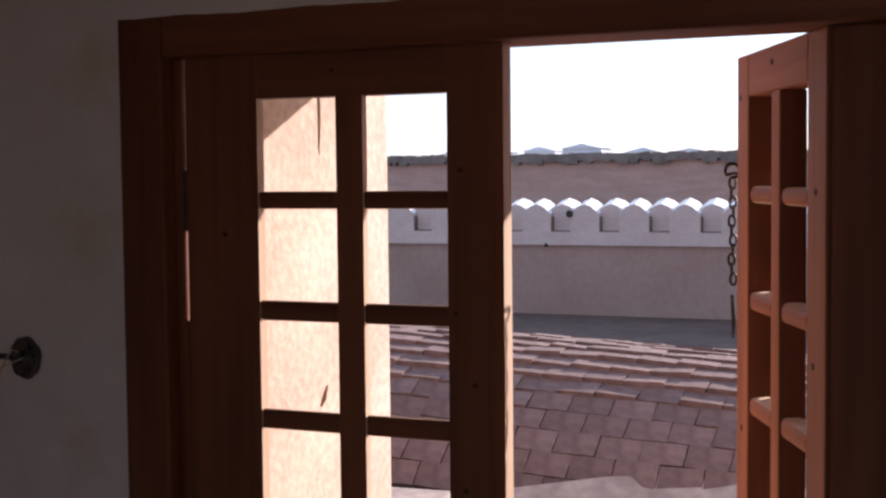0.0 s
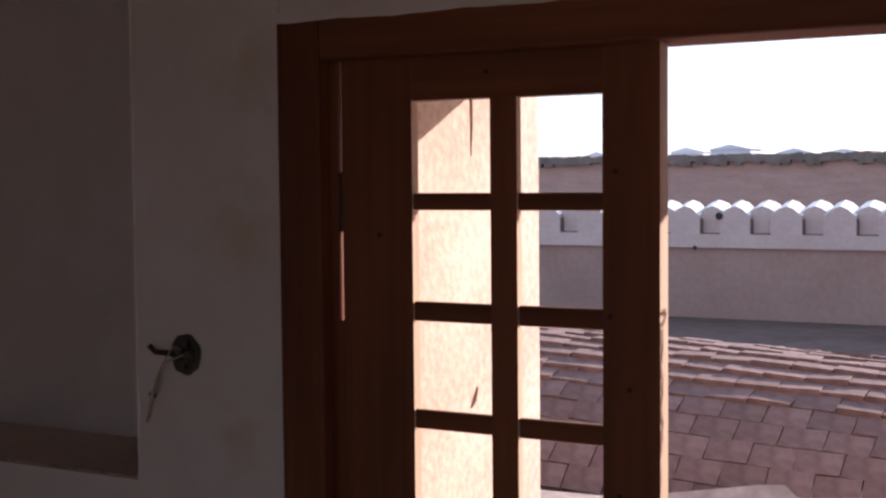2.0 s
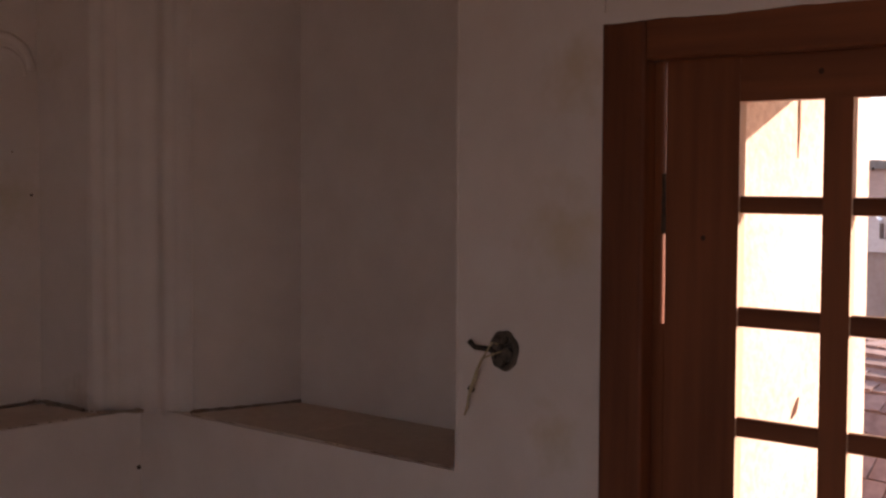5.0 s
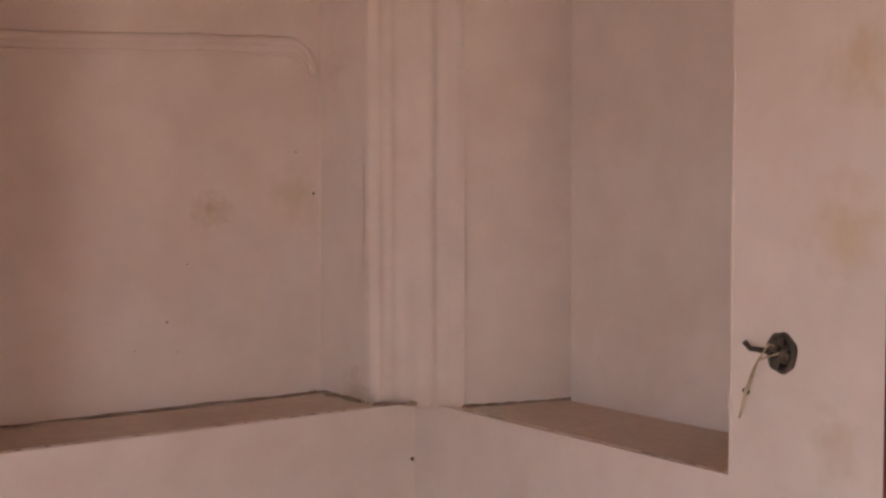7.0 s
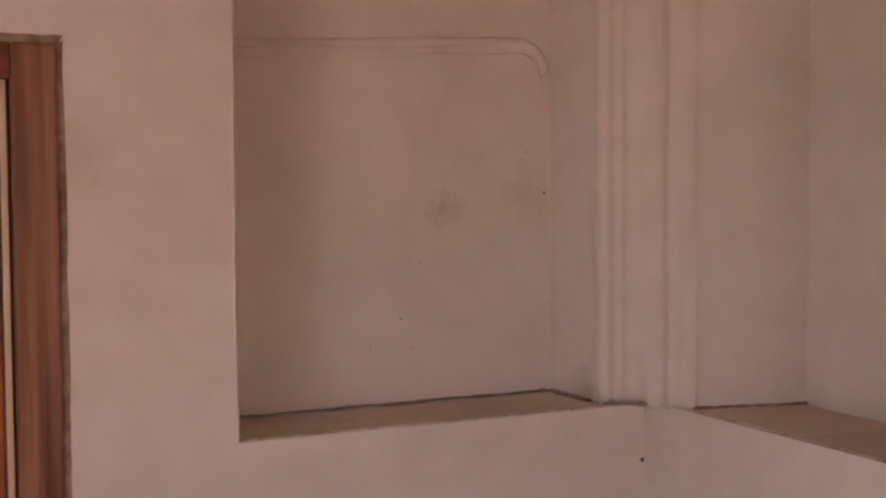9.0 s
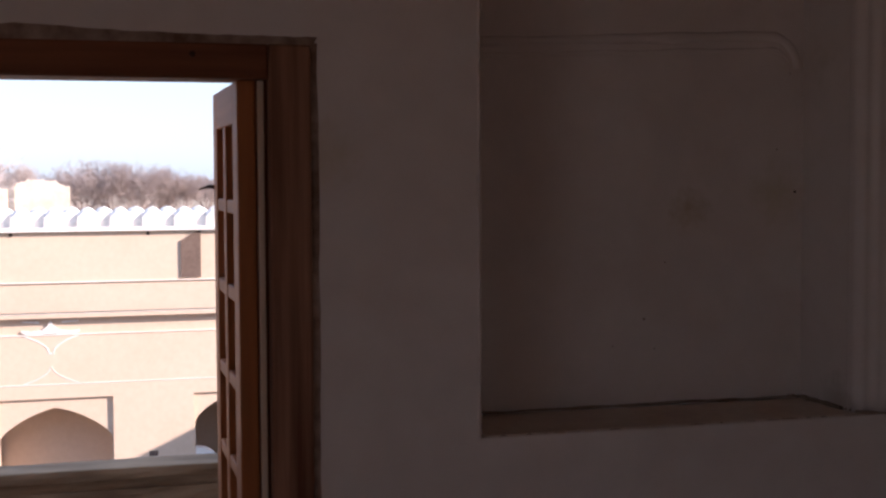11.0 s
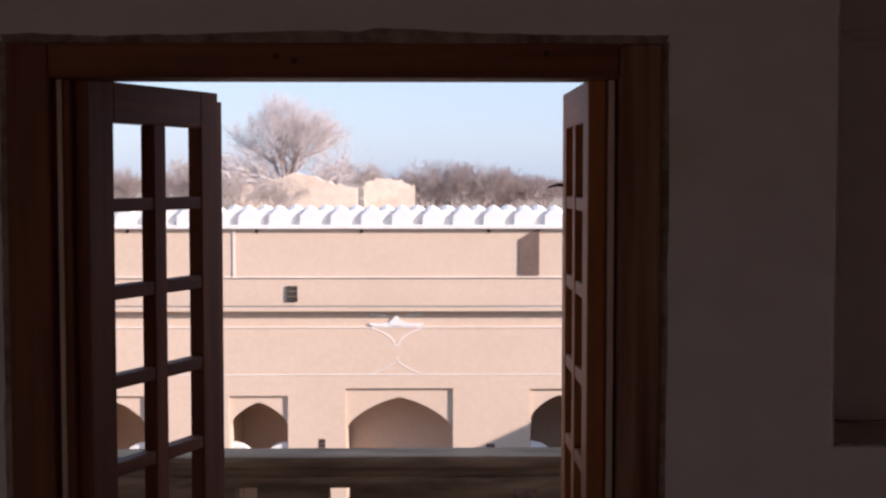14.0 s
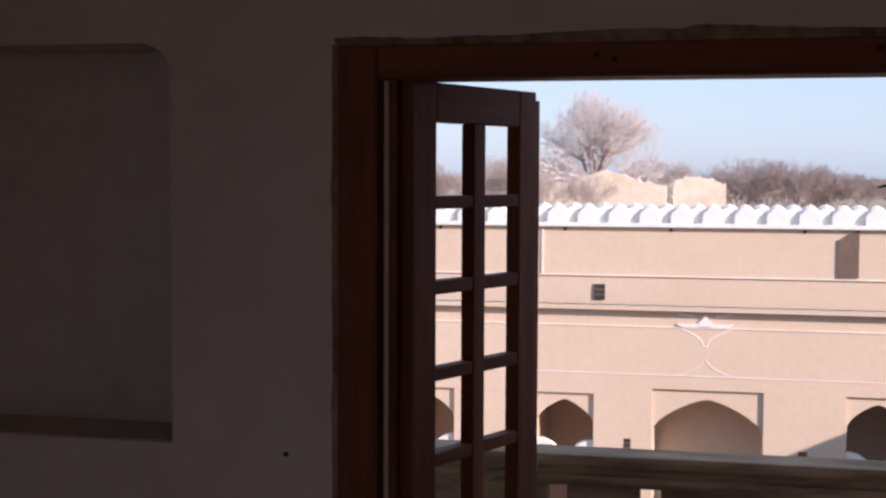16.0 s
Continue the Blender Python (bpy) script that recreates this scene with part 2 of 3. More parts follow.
bm = boxed(-2.9, 3.02, -3.0, 3.5, 2.9, 3.15)
structure(part("ceiling", bm, PLASTER), "plain plaster ceiling of the room", "ceiling")
# unseen wall; its wide opening is invented to brighten the room
bm = bmesh.new()
for d in ((-3.0, -1.9, 0.0, 2.75), (0.5, 3.5, 0.0, 2.75), (-3.0, 3.5, 2.75, 3.15), (-3.0, 3.5, -0.25, 0.0)):
    box(bm, -3.2, -2.9, d[0], d[1], d[2], d[3])
structure(part("wall_west", bm, PLASTER), "unseen cream plaster wall with a wide opening added for light", "wall")
# second invented opening, out of view, for light on the north wall
bm = bmesh.new()
for d in ((-2.9, 0.4, 0.0, 2.2), (1.2, 3.02, 0.0, 2.2), (-2.9, 3.02, 2.2, 3.15), (-2.9, 3.02, -0.25, 0.0)):
    box(bm, d[0], d[1], -3.3, -3.0, d[2], d[3])
structure(part("wall_south", bm, PLASTER), "unseen cream plaster wall with a narrow opening added for light", "wall")

# ribbed plaster post in the corner between the niches: one soft section with five ribs
LINE = [Vector(p) for p in ((1.944, 3.062), (1.946, 3.030), (2.024, 3.006), (2.062, 2.962), (2.074, 2.90), (2.099, 2.806))]
RIBS = ((0.048, 0.007, 0.011), (0.082, 0.007, 0.012), (0.162, 0.014, 0.028), (0.236, 0.011, 0.020), (0.276, 0.004, 0.010))
line = [p.lerp(q, i / 16) for p, q in zip(LINE, LINE[1:]) for i in range(16)] + [LINE[-1]]
for _ in range(30):
    line = [line[0]] + [(a + b * 2 + c) / 4 for a, b, c in zip(line, line[1:], line[2:])] + [line[-1]]
bm = bmesh.new()
rings = []
for k in range(26):
    z, run, ring = 1.034 + 0.076 * k, 0.0, []
    for i, p in enumerate(line):
        d = (line[min(i + 1, len(line) - 1)] - line[max(i - 1, 0)]).normalized()
        run += (p - line[i - 1]).length if i else 0.0
        lift = sum(h * math.exp(-((run - c) / w) ** 2) for c, h, w in RIBS) * (1 + 0.18 * noise.noise((run * 20, z * 3, 0))) + 0.0015 * noise.noise((run * 30, z * 9, 5))
        ring.append(bm.verts.new((*(p + Vector((d.y, -d.x)) * lift), z)))
    ring.append(bm.verts.new((2.12, 3.062, z)))
    rings.append(ring)
for a, b in zip(rings, rings[1:]):
    for i in range(len(a)):
        q = (i + 1) % len(a)
        bm.faces.new((a[i], a[q], b[q], b[i]))
bm.faces.new(rings[0])
structure(part("trim", bm, PLASTER, smooth=True), "ribbed plaster moulding in the wall corner", "moulding")

# thin raised lines across the back of the taller niche, bending down by the corner
bm = bmesh.new()
for lift, r in ((0.0, 0.016), (-0.036, 0.0095)):
    pts = [(0.985 + 0.85 * k / 20, 3.285, 1.992 + 0.034 * k / 20 + lift + 0.002 * noise.noise((k * 0.3, lift * 40, 1))) for k in range(21)]
    pts += [(1.835 + (0.085 + lift * 0.5) * math.sin(a), 3.285, 2.026 + lift - (0.085 + lift * 0.5) * (1 - math.cos(a))) for a in (math.pi / 2 * k / 8 for k in range(1, 9))]
    tube(bm, pts, [r * (0.9 + 0.25 * noise.noise((k * 0.4, 7, r * 90))) for k in range(len(pts))], 10)
structure(part("trim", bm, PLASTER, smooth=True), "thin raised plaster lines across the niche", "moulding")
# worn round edges of the niches
rnd = random.Random(8)
bm = bmesh.new()
for x, y, z0, z1 in ((0.9265, 3.0035, 1.03, 2.35), (2.0695, 1.8725, 1.045, 2.22), (-1.3465, 3.0035, 0.995, 1.87)):
    n = int((z1 - z0) / 0.02)
    tube(bm, [(x + rnd.uniform(-0.0012, 0.0012), y, z0 + (z1 - z0) * k / n) for k in range(n + 1)], [0.0052 + 0.0022 * noise.noise((k * 0.22, x, 0)) + rnd.uniform(-0.0007, 0.0007) for k in range(n + 1)], 10)
structure(part("trim", bm, PLASTER, smooth=True), "worn rounded plaster edges of the niches", "moulding")


def fillet(bm, cx, cz, r, sx, y0, y1):
    """Rounded upper corner of a niche."""
    pts = [(cx, cz)] + [(cx - sx * r * (1 - math.sin(a)), cz - r * (1 - math.cos(a))) for a in (math.pi / 2 * k / 8 for k in range(9))]
    prism(bm, pts, y0, y1, "y")


bm = bmesh.new()
fillet(bm, -1.345, 1.962, 0.09, 1, 3.006, 3.05)
structure(part("trim", bm, PLASTER), "rounded plaster corners at the top of the niches", "moulding")


def ledge(name, pts, z0, cuts, axis, label):
    """Thin tiles on the floor of a niche, each piece an object."""
    base = empty(name)
    lo, hi = min(p[axis] for p in pts), max(p[axis] for p in pts)
    edges = [lo] + cuts + [hi]
    q0, q1 = min(p[1 - axis] for p in pts), max(p[1 - axis] for p in pts)
    for a, b in zip(edges, edges[1:]):
        dz = random.uniform(-0.0004, 0.0004)
        bm = boxed(a + 0.0003, b - 0.0003, q0, q1, z0 - 0.004, z0 + 0.004 + dz) if axis == 0 else boxed(q0, q1, a + 0.0003, b - 0.0003, z0 - 0.004, z0 + 0.004 + dz)
        part("tile", bm, SILL, base)
    return structure(base, label, "sill")


ledge("window_sill", [(0.95, 3.012), (1.99, 3.27)], 1.033, [1.22, 1.46, 1.72], 0, "worn beige tiles on the niche floor")
ledge("window_sill", [(2.08, 1.885), (2.39, 2.87)], 1.043, [2.14, 2.40, 2.66], 1, "worn beige tiles on the niche floor")
ledge("window_sill", [(-2.33, 3.012), (-1.36, 3.235)], 0.993, [-2.1, -1.84, -1.6], 0, "worn beige tiles on the niche floor")


bm = bmesh.new()
rnd = random.Random(2)
tube(bm, [(0.985 + 0.95 * k / 24, 3.276, 1.042 + rnd.uniform(-0.001, 0.002)) for k in range(25)], [rnd.uniform(0.002, 0.005) for k in range(25)], 5)
tube(bm, [(1.938 - 0.0 * k, 3.272 - 0.2 * k / 8, 1.042) for k in range(9)], [rnd.uniform(0.003, 0.007) for k in range(9)], 5)
tube(bm, [(2.396 - 0.30 * k / 12, 2.732 + 0.074 * k / 12, 1.050) for k in range(13)], [rnd.uniform(0.0015, 0.0055) for k in range(13)], 5)
tube(bm, [(1.946 + 0.11 * k / 9, 3.022 - 0.07 * k / 9, 1.041) for k in range(10)], [rnd.uniform(0.002, 0.007) for k in range(10)], 5)
for k in range(34):
    u = rnd.random()
    if k % 2:
        x, y, z, d = 0.95 + 1.05 * u, 3.0115, 1.0355, (1, 0, 0)
    else:
        x, y, z, d = 2.0795, 1.90 + 0.9 * u, 1.0455, (0, 1, 0)
    half = Vector(d) * rnd.uniform(0.004, 0.022)
    tube(bm, [Vector((x, y, z)) - half, Vector((x, y, z + rnd.uniform(-0.001, 0.001))), Vector((x, y, z)) + half], [0.0008, rnd.uniform(0.0014, 0.003), 0.0008], 5)
for x, y, z in ((1.93, 3.20, 1.04), (1.948, 3.05, 1.04), (2.045, 2.965, 1.043), (2.09, 2.80, 1.05), (1.90, 3.27, 1.042)):
    for k in range(5):
        q = Vector((x + rnd.uniform(-0.015, 0.015), y + rnd.uniform(-0.015, 0.015), z))
        tube(bm, [q, q + Vector((0, 0, 0.004)), q + Vector((0, 0, 0.007))], [rnd.uniform(0.003, 0.008), 0.004, 0.001], 6)
structure(part("trim", bm, DIRT), "dark dirt line along the back of the niche floors", "dirt")

# ---- doors ----
LEAF_W, LEAF_T = 0.54, 0.042
PANE_W, MULL, STILE, FREE = 0.157, 0.051, 0.095, 0.080
TOP = 1.868
ROWS = [(1.790, 1.626), (1.595, 1.432), (1.396, 1.237), (1.201, 1.042), (1.006, 0.847)]
ROWS_B = [(1.774, 1.598), (1.566, 1.394), (1.360, 1.183), (1.150, 0.975), (0.942, 0.767)]


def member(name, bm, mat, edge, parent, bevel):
    """A piece of joinery whose faces across the leaf take another colour than its front, for sun or shade."""
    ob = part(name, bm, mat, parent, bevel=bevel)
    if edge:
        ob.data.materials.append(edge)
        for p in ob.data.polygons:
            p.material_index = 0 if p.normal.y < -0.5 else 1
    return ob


def rebated(a, b, cut_a, cut_b, lip, thick):
    """Section of a bar from a to b: full width for the depth of the lip, then cut back for a missing pane."""
    pts = [(a, 0), (b, 0)]
    pts += [(b, lip), (b - cut_b, lip), (b - cut_b, thick)] if cut_b else [(b, thick)]
    pts += [(a + cut_a, thick), (a + cut_a, lip), (a, lip)] if cut_a else [(a, thick)]
    return pts


def leaf(name, m, meeting, label, category, mat, low, all_rows, free=FREE, stile=STILE, thick=LEAF_T, cut=0.0, lip=0.016, edge=None, round_bar=0.004, bar_edge=None):
    """A glazed-door leaf without glass. Its own axes: x from the hinge to the free edge, y into the open, z up."""
    ob = empty(name, m)
    b = 0.0 if cut else 0.004
    wide = stile + 2 * PANE_W + MULL + free
    cross = WOOD_H if mat is WOOD else PALE_WOOD_H
    hinge_cut = 0.03 if cut else 0.0
    member("stile", prism(bmesh.new(), rebated(0, stile, hinge_cut, cut, lip, thick), low, TOP), mat, edge, ob, b)
    member("stile", prism(bmesh.new(), rebated(wide - free, wide, cut, 0, lip, thick), low, TOP), mat, edge, ob, b)
    member("top_rail", boxed(stile, wide - free, 0.0003, thick - 0.001, all_rows[0][0], TOP), cross, None, ob, b)
    rows = [r for r in all_rows if r[1] > low + 0.1]
    member("bottom_panel", boxed(stile, wide - free, 0.004, thick - 0.004, low, rows[-1][1]), mat, edge, ob, b)
    member("mullion", prism(bmesh.new(), rebated(stile + PANE_W, stile + PANE_W + MULL, cut, cut, lip, thick - 0.002), rows[-1][1], all_rows[0][0]), mat, edge, ob, b)
    for (t0, b0), (t1, b1) in zip(rows, rows[1:]):
        for x in (stile, stile + PANE_W + MULL):
            sec = [(y + 0.002, z) for z, y in rebated(t1, b0, cut, cut, lip, thick - 0.006)]
            member("glazing_bar", prism(bmesh.new(), sec, x, x + PANE_W, "x"), cross, bar_edge or edge, ob, round_bar)
    if meeting:
        part("meeting_strip", boxed(wide - 0.012, wide + meeting, LEAF_T * 0.4, LEAF_T + 0.012, low, TOP - 0.02), mat, ob, bevel=b)
    return structure(ob, label, category)


def frame_of(name, m, width, low, j, j2, label, deep2=0.128, worn=None):
    """A two-step wooden door frame. Its own axes: x along the wall, y into the wall, z up; x 0 is the outer edge."""
    ob = empty(name, m)
    c = 0.095
    part("casing", boxed(0, c, -0.012, 0.13, low, 1.945), WOOD, ob, bevel=0.006)
    part("casing", boxed(width - c, width, -0.012, 0.13, low, 1.945), worn or WOOD, ob, bevel=0.006)
    part("casing", boxed(c, width - c, -0.012, 0.13, TOP, 1.945), WOOD_H, ob, bevel=0.006)
    for x0, x1, deep in ((c, c + j, 0.128), (width - c - j2, width - c, deep2)):
        part("jamb", boxed(x0, x1, 0.022, deep, low, TOP), WOOD, ob, bevel=0.004)
    if deep2 < 0.1:
        part("jamb", boxed(width - c - j2 - 0.005, width - c - 0.001, 0.0225, 0.127, low, 1.39), WOOD, ob)
    part("threshold", boxed(c, width - c, 0.0, 0.128, low - 0.03, low), WOOD_H, ob, bevel=0.004)
    return structure(ob, label, "door frame")


# terrace opening: frame axes turn so that x runs towards the corner
TA = Matrix.Translation((XA, 0.045, 0)) @ Matrix(((0, 1, 0, 0), (1, 0, 0, 0), (0, 0, 1, 0), (0, 0, 0, 1)))
frame_of("door_frame", TA, 1.46, 0.735, 0.112, 0.020, "red-brown stained wooden frame of the terrace door", 0.036)
# closed leaf, hinged by the corner side
TL = Matrix.Translation((XA + 0.024, 1.3845, 0)) @ Matrix(((0, 1, 0, 0), (-1, 0, 0, 0), (0, 0, 1, 0), (0, 0, 0, 1)))
# sun on the pane sides is put into the pale edge colour
leaf("door_1", TL, 0, "closed red-brown wooden door leaf with empty panes", "door", WOOD, 0.74, ROWS, 0.100, 0.1485, 0.038, 0.009, 0.009, BARE_LIT)
part("hinge", tube(bmesh.new(), [(-0.005, 0.004, z) for z in (1.555, 1.556, 1.59, 1.591, 1.625, 1.626, 1.664, 1.665)], [0.004, 0.007, 0.007, 0.006, 0.007, 0.006, 0.007, 0.004], 10), IRON, bpy.data.objects["door_1"], "dark iron hinge")
a = radians(66)
TR = Matrix.Translation((XA + 0.024, 0.26, 0)) @ Matrix(((math.sin(a), math.cos(a), 0, 0), (math.cos(a), -math.sin(a), 0, 0), (0, 0, 1, 0), (0, 0, 0, 1)))
# edge colours paint in light: dark shaded sides, pale sunlit bar tops
right_leaf = leaf("door_2", TR, 0, "open orange-brown wooden door leaf with empty panes and a chain", "door", PALE_WOOD, 0.74, ROWS, thick=0.050, edge=WOOD, round_bar=0.011, bar_edge=BARE_LIT)

# balcony door
frame_of("door_frame", pose(-0.928, YB, 0), 1.46, 0.03, 0.040, 0.023, "dark red-brown wooden frame of the balcony door", worn=SCRAPED)
leaf("door_3", pose(-0.757, YB + 0.03, 0, 0, 0, 66.5), 0.046, "dark wooden door leaf standing half open outward", "door", WOOD, 0.04, ROWS_B)
for x0, x1 in ((0.106, 0.117), (1.343, 1.357)):
    part("stop_strip", boxed(x0, x1, 0.012, 0.023, 0.03, 1.866), BARE_LIT, bpy.data.objects["door_frame.001"], "bare pale wooden stop strip", bevel=0.002)
a = radians(90)
TBR = Matrix.Translation((0.371, YB + 0.03, 0)) @ Matrix(((-math.cos(a), math.sin(a), 0, 0), (math.sin(a), math.cos(a), 0, 0), (0, 0, 1, 0), (0, 0, 0, 1)))
leaf("door_4", TBR, 0, "wooden door leaf opened outward at a right angle", "door", PALE_WOOD, 0.04, ROWS_B)


def smear(bm, along, inner, outer, lo, hi, axis, at, out, rnd, step=0.035):
    """A ragged band of plaster beside a frame; along: 'z' or the wall's own axis."""
    n = int((hi - lo) / step)
    a = [(lo + (hi - lo) * k / n, inner + 0.004 * noise.noise((k * 0.25, inner, 0)) + rnd.uniform(-0.0015, 0.0015)) for k in range(n + 1)]
    b = [(lo + (hi - lo) * k / n, outer + 0.008 * noise.noise((k * 0.12, outer, 3)) + rnd.uniform(-0.0012, 0.0012)) for k in range(n + 1)]
    pts = a + b[::-1]
    if along == "z":
        pts = [(q, p) for p, q in pts]
    prism(bm, pts, at - out, at + 0.004, axis)


rnd = random.Random(4)
bm = bmesh.new()
smear(bm, "z", 1.503, 1.592, 0.70, 2.22, "x", XA, 0.005, rnd)
smear(bm, "h", 1.940, 1.962, 0.03, 1.50, "x", XA, 0.016, rnd)
structure(part("trim", bm, PLASTER), "ragged plaster band round the terrace door frame", "moulding")
bm = bmesh.new()
n = 60
wave = [(-0.94 + 1.49 * k / n, 1.963 + 0.015 * math.exp(-((k - 33) / 10) ** 2) - 0.008 * math.exp(-((k - 31.5) / 1.6) ** 2) + 0.005 * noise.noise((k * 0.16, 0, 0)) + rnd.uniform(-0.0012, 0.0012)) for k in range(n + 1)]
prism(bm, wave + [(0.55, 1.992), (-0.94, 1.992)], YB - 0.010, YB + 0.004, "y")
structure(part("trim", bm, PLASTER), "ragged plaster edge round the balcony door frame", "moulding")
bm = bmesh.new()
prism(bm, [(x, z + 0.003) for x, z in wave] + [(0.535, 1.942), (-0.93, 1.942)], YB - 0.006, YB + 0.003, "y")
smear(bm, "z", 0.530, 0.549, 0.0, 1.950, "y", YB, 0.0015, rnd)
smear(bm, "z", -0.944, -0.926, 0.0, 1.950, "y", YB, 0.0015, rnd)
structure(part("trim", bm, SMUDGE), "dark wood stain smudged onto the plaster round the frame", "stain")


# ---- terrace beyond the tall window ----
Z0 = 0.585
bm = boxed(3.02, 18.0, -9.0, 6.0, -0.3, 0.40)
box(bm, 6.02, 18.0, 6.0, 16.0, -0.3, 0.40)
structure(part("terrace", bm, BITUMEN), "dark weathered flat roof terrace behind the vault", "terrace")
bm = bmesh.new()
ys = [-3.0 + 0.15 * k for k in range(61)]
rows = []
for k, y in enumerate(ys):
    u = min(1.0, max(0.0, (1.7 - y) / 0.65))
    u = u * u * (3 - 2 * u)
    e, c = 0.622 + 0.035 * u + 0.006 * noise.noise((k * 0.4, 2, 0)), 3.95 + 0.31 * u
    rows.append([bm.verts.new(p) for p in ((3.02, y, 0.40), (3.02, y, Z0), (3.6, y, 0.5 * (Z0 + e) - 0.16 * u + 0.004 * noise.noise((k * 0.5, 5, 0))), (c - 0.06 - 0.28 * u, y, e - 0.004 - 0.24 * u), (c, y, e), (c + 0.14, y, e - 0.08), (c + 0.17, y, 0.40))])
for a, b in zip(rows, rows[1:]):
    for k in range(len(a)):
        q = (k + 1) % len(a)
        bm.faces.new((a[k], a[q], b[q], b[k]))
bm.faces.new(rows[0])
bm.faces.new(rows[-1][::-1])
structure(part("pavement", bm, PAVE), "pale plaster step along the outer wall", "pavement")

# unseen thin sheet, added so the sunlit wall bounces less onto the vault
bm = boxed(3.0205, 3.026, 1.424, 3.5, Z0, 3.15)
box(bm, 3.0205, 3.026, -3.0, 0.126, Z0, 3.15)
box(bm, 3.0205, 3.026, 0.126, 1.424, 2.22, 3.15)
structure(part("wall_bounce_sheet", bm, TERRACE), "unseen darker pink sheet that cuts bounce off the room wall", "wall")
# crack and scrape in the sunlit plaster of the reveal
bm = bmesh.new()
tube(bm, [(2.665, 1.4185, 1.86), (2.667, 1.4185, 1.78), (2.663, 1.4185, 1.70)], [0.003, 0.0025, 0.0008], 5)
tube(bm, [(2.655, 1.4185, 1.135), (2.668, 1.418, 1.15), (2.684, 1.4185, 1.178)], [0.002, 0.006, 0.002], 5)
structure(part("trim", bm, TERRACE), "crack and scrape in the sunlit reveal plaster", "crack")

# low vault paved with clay tiles
CX, CZ, RAD = 5.07, -0.245, 1.23


def vault_point(s, y, lift=0.0):
    a = s / RAD
    return (CX + (RAD + lift) * math.sin(a), y, CZ + (RAD + lift) * math.cos(a))


bm = bmesh.new()
ss = [-0.99 + 0.09 * k for k in range(23)]
prof = [(vault_point(s, 0)[0], vault_point(s, 0)[2]) for s in ss]
prism(bm, prof + [(prof[-1][0], 0.38), (prof[0][0], 0.38)], -3.0, 6.0, "y")
vault = structure(part("vault", bm, TILE), "low barrel vault paved with worn clay tiles", "roof")
vault.matrix_world = Matrix.Translation((CX, 1.7, 0.96)) @ Matrix.Rotation(radians(2.2), 4, "X") @ Matrix.Translation((-CX, -1.7, -0.96))

# ---- crenellated walls ----
def merlon_mesh(w, h, peak, t, axis):
    bm = bmesh.new()
    pts = [(-w / 2, 0), (w / 2, 0), (w / 2, h - peak), (w * 0.22, h - peak * 0.25), (0, h), (-w * 0.22, h - peak * 0.25), (-w / 2, h - peak)]
    prism(bm, pts, 0, t, axis)
    k = 0 if axis == "x" else 1
    for v in bm.verts:
        if v.co.z > 0.01 and v.co[k] > t / 2:
            v.co.z += 0.05
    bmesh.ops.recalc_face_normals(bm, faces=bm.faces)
    # sunlit tops painted in: upward faces take slot 1, the white
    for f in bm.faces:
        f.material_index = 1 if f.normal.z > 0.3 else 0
    me = bpy.data.meshes.new("merlon")
    bm.to_mesh(me)
    bm.free()
    return me


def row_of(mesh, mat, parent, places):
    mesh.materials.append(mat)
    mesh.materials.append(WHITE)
    for p in places:
        ob = new("merlon", mesh)
        ob.location, ob.parent = p, parent


XT = 11.24
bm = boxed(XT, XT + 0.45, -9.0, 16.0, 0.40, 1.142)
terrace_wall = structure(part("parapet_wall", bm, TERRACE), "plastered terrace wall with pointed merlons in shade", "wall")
part("band", boxed(XT - 0.03, XT, -9.0, 16.0, 1.022, 1.142), MERLON, terrace_wall, "whitewashed band under the merlons")
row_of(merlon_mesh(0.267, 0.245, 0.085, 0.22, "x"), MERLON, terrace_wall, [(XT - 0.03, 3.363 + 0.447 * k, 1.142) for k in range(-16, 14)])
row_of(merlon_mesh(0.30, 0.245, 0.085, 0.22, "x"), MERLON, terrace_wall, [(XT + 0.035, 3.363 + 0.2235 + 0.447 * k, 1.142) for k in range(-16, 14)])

# shade painted as dark strips on the floor and one side of each gap
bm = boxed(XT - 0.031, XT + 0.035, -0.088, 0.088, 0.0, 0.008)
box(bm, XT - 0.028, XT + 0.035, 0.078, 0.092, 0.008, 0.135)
gap_shade = bpy.data.meshes.new("gap_shade")
bm.to_mesh(gap_shade)
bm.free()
gap_shade.materials.append(SLOT)
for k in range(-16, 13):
    ob = new("gap_shade", gap_shade)
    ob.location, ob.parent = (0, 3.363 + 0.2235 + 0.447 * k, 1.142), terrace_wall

for y, z, r in ((3.50, 1.30, 0.035), (3.72, 1.02, 0.02)):
    part("damage", disc(bmesh.new(), (XT - 0.028, y, z), (-1, 0, 0), r, 0.008, 7), HOLE, terrace_wall, "dark broken spot")
bm = boxed(18.0, 18.6, -14.0, 26.0, -4.0, 1.86)
brick_wall = structure(part("back_wall", bm, DARK_BRICK), "long shaded mud-brick wall behind the terrace", "wall")
bm = bmesh.new()
y = -14.0
while y < 26.0:
    w = random.uniform(0.03, 0.12)
    box(bm, 17.93, 18.66, y, y + w, 1.86 - random.uniform(0.0, 0.08) ** 1.0, 1.935 + random.uniform(0, 0.03))
    y += w
part("coping", bm, COPING, brick_wall, "dark ragged mossy coping")

# ---- courtyard facade ----
YF = 17.74
facade = structure(empty("facade"), "sunlit pink-beige plastered courtyard facade with crenels", "facade")
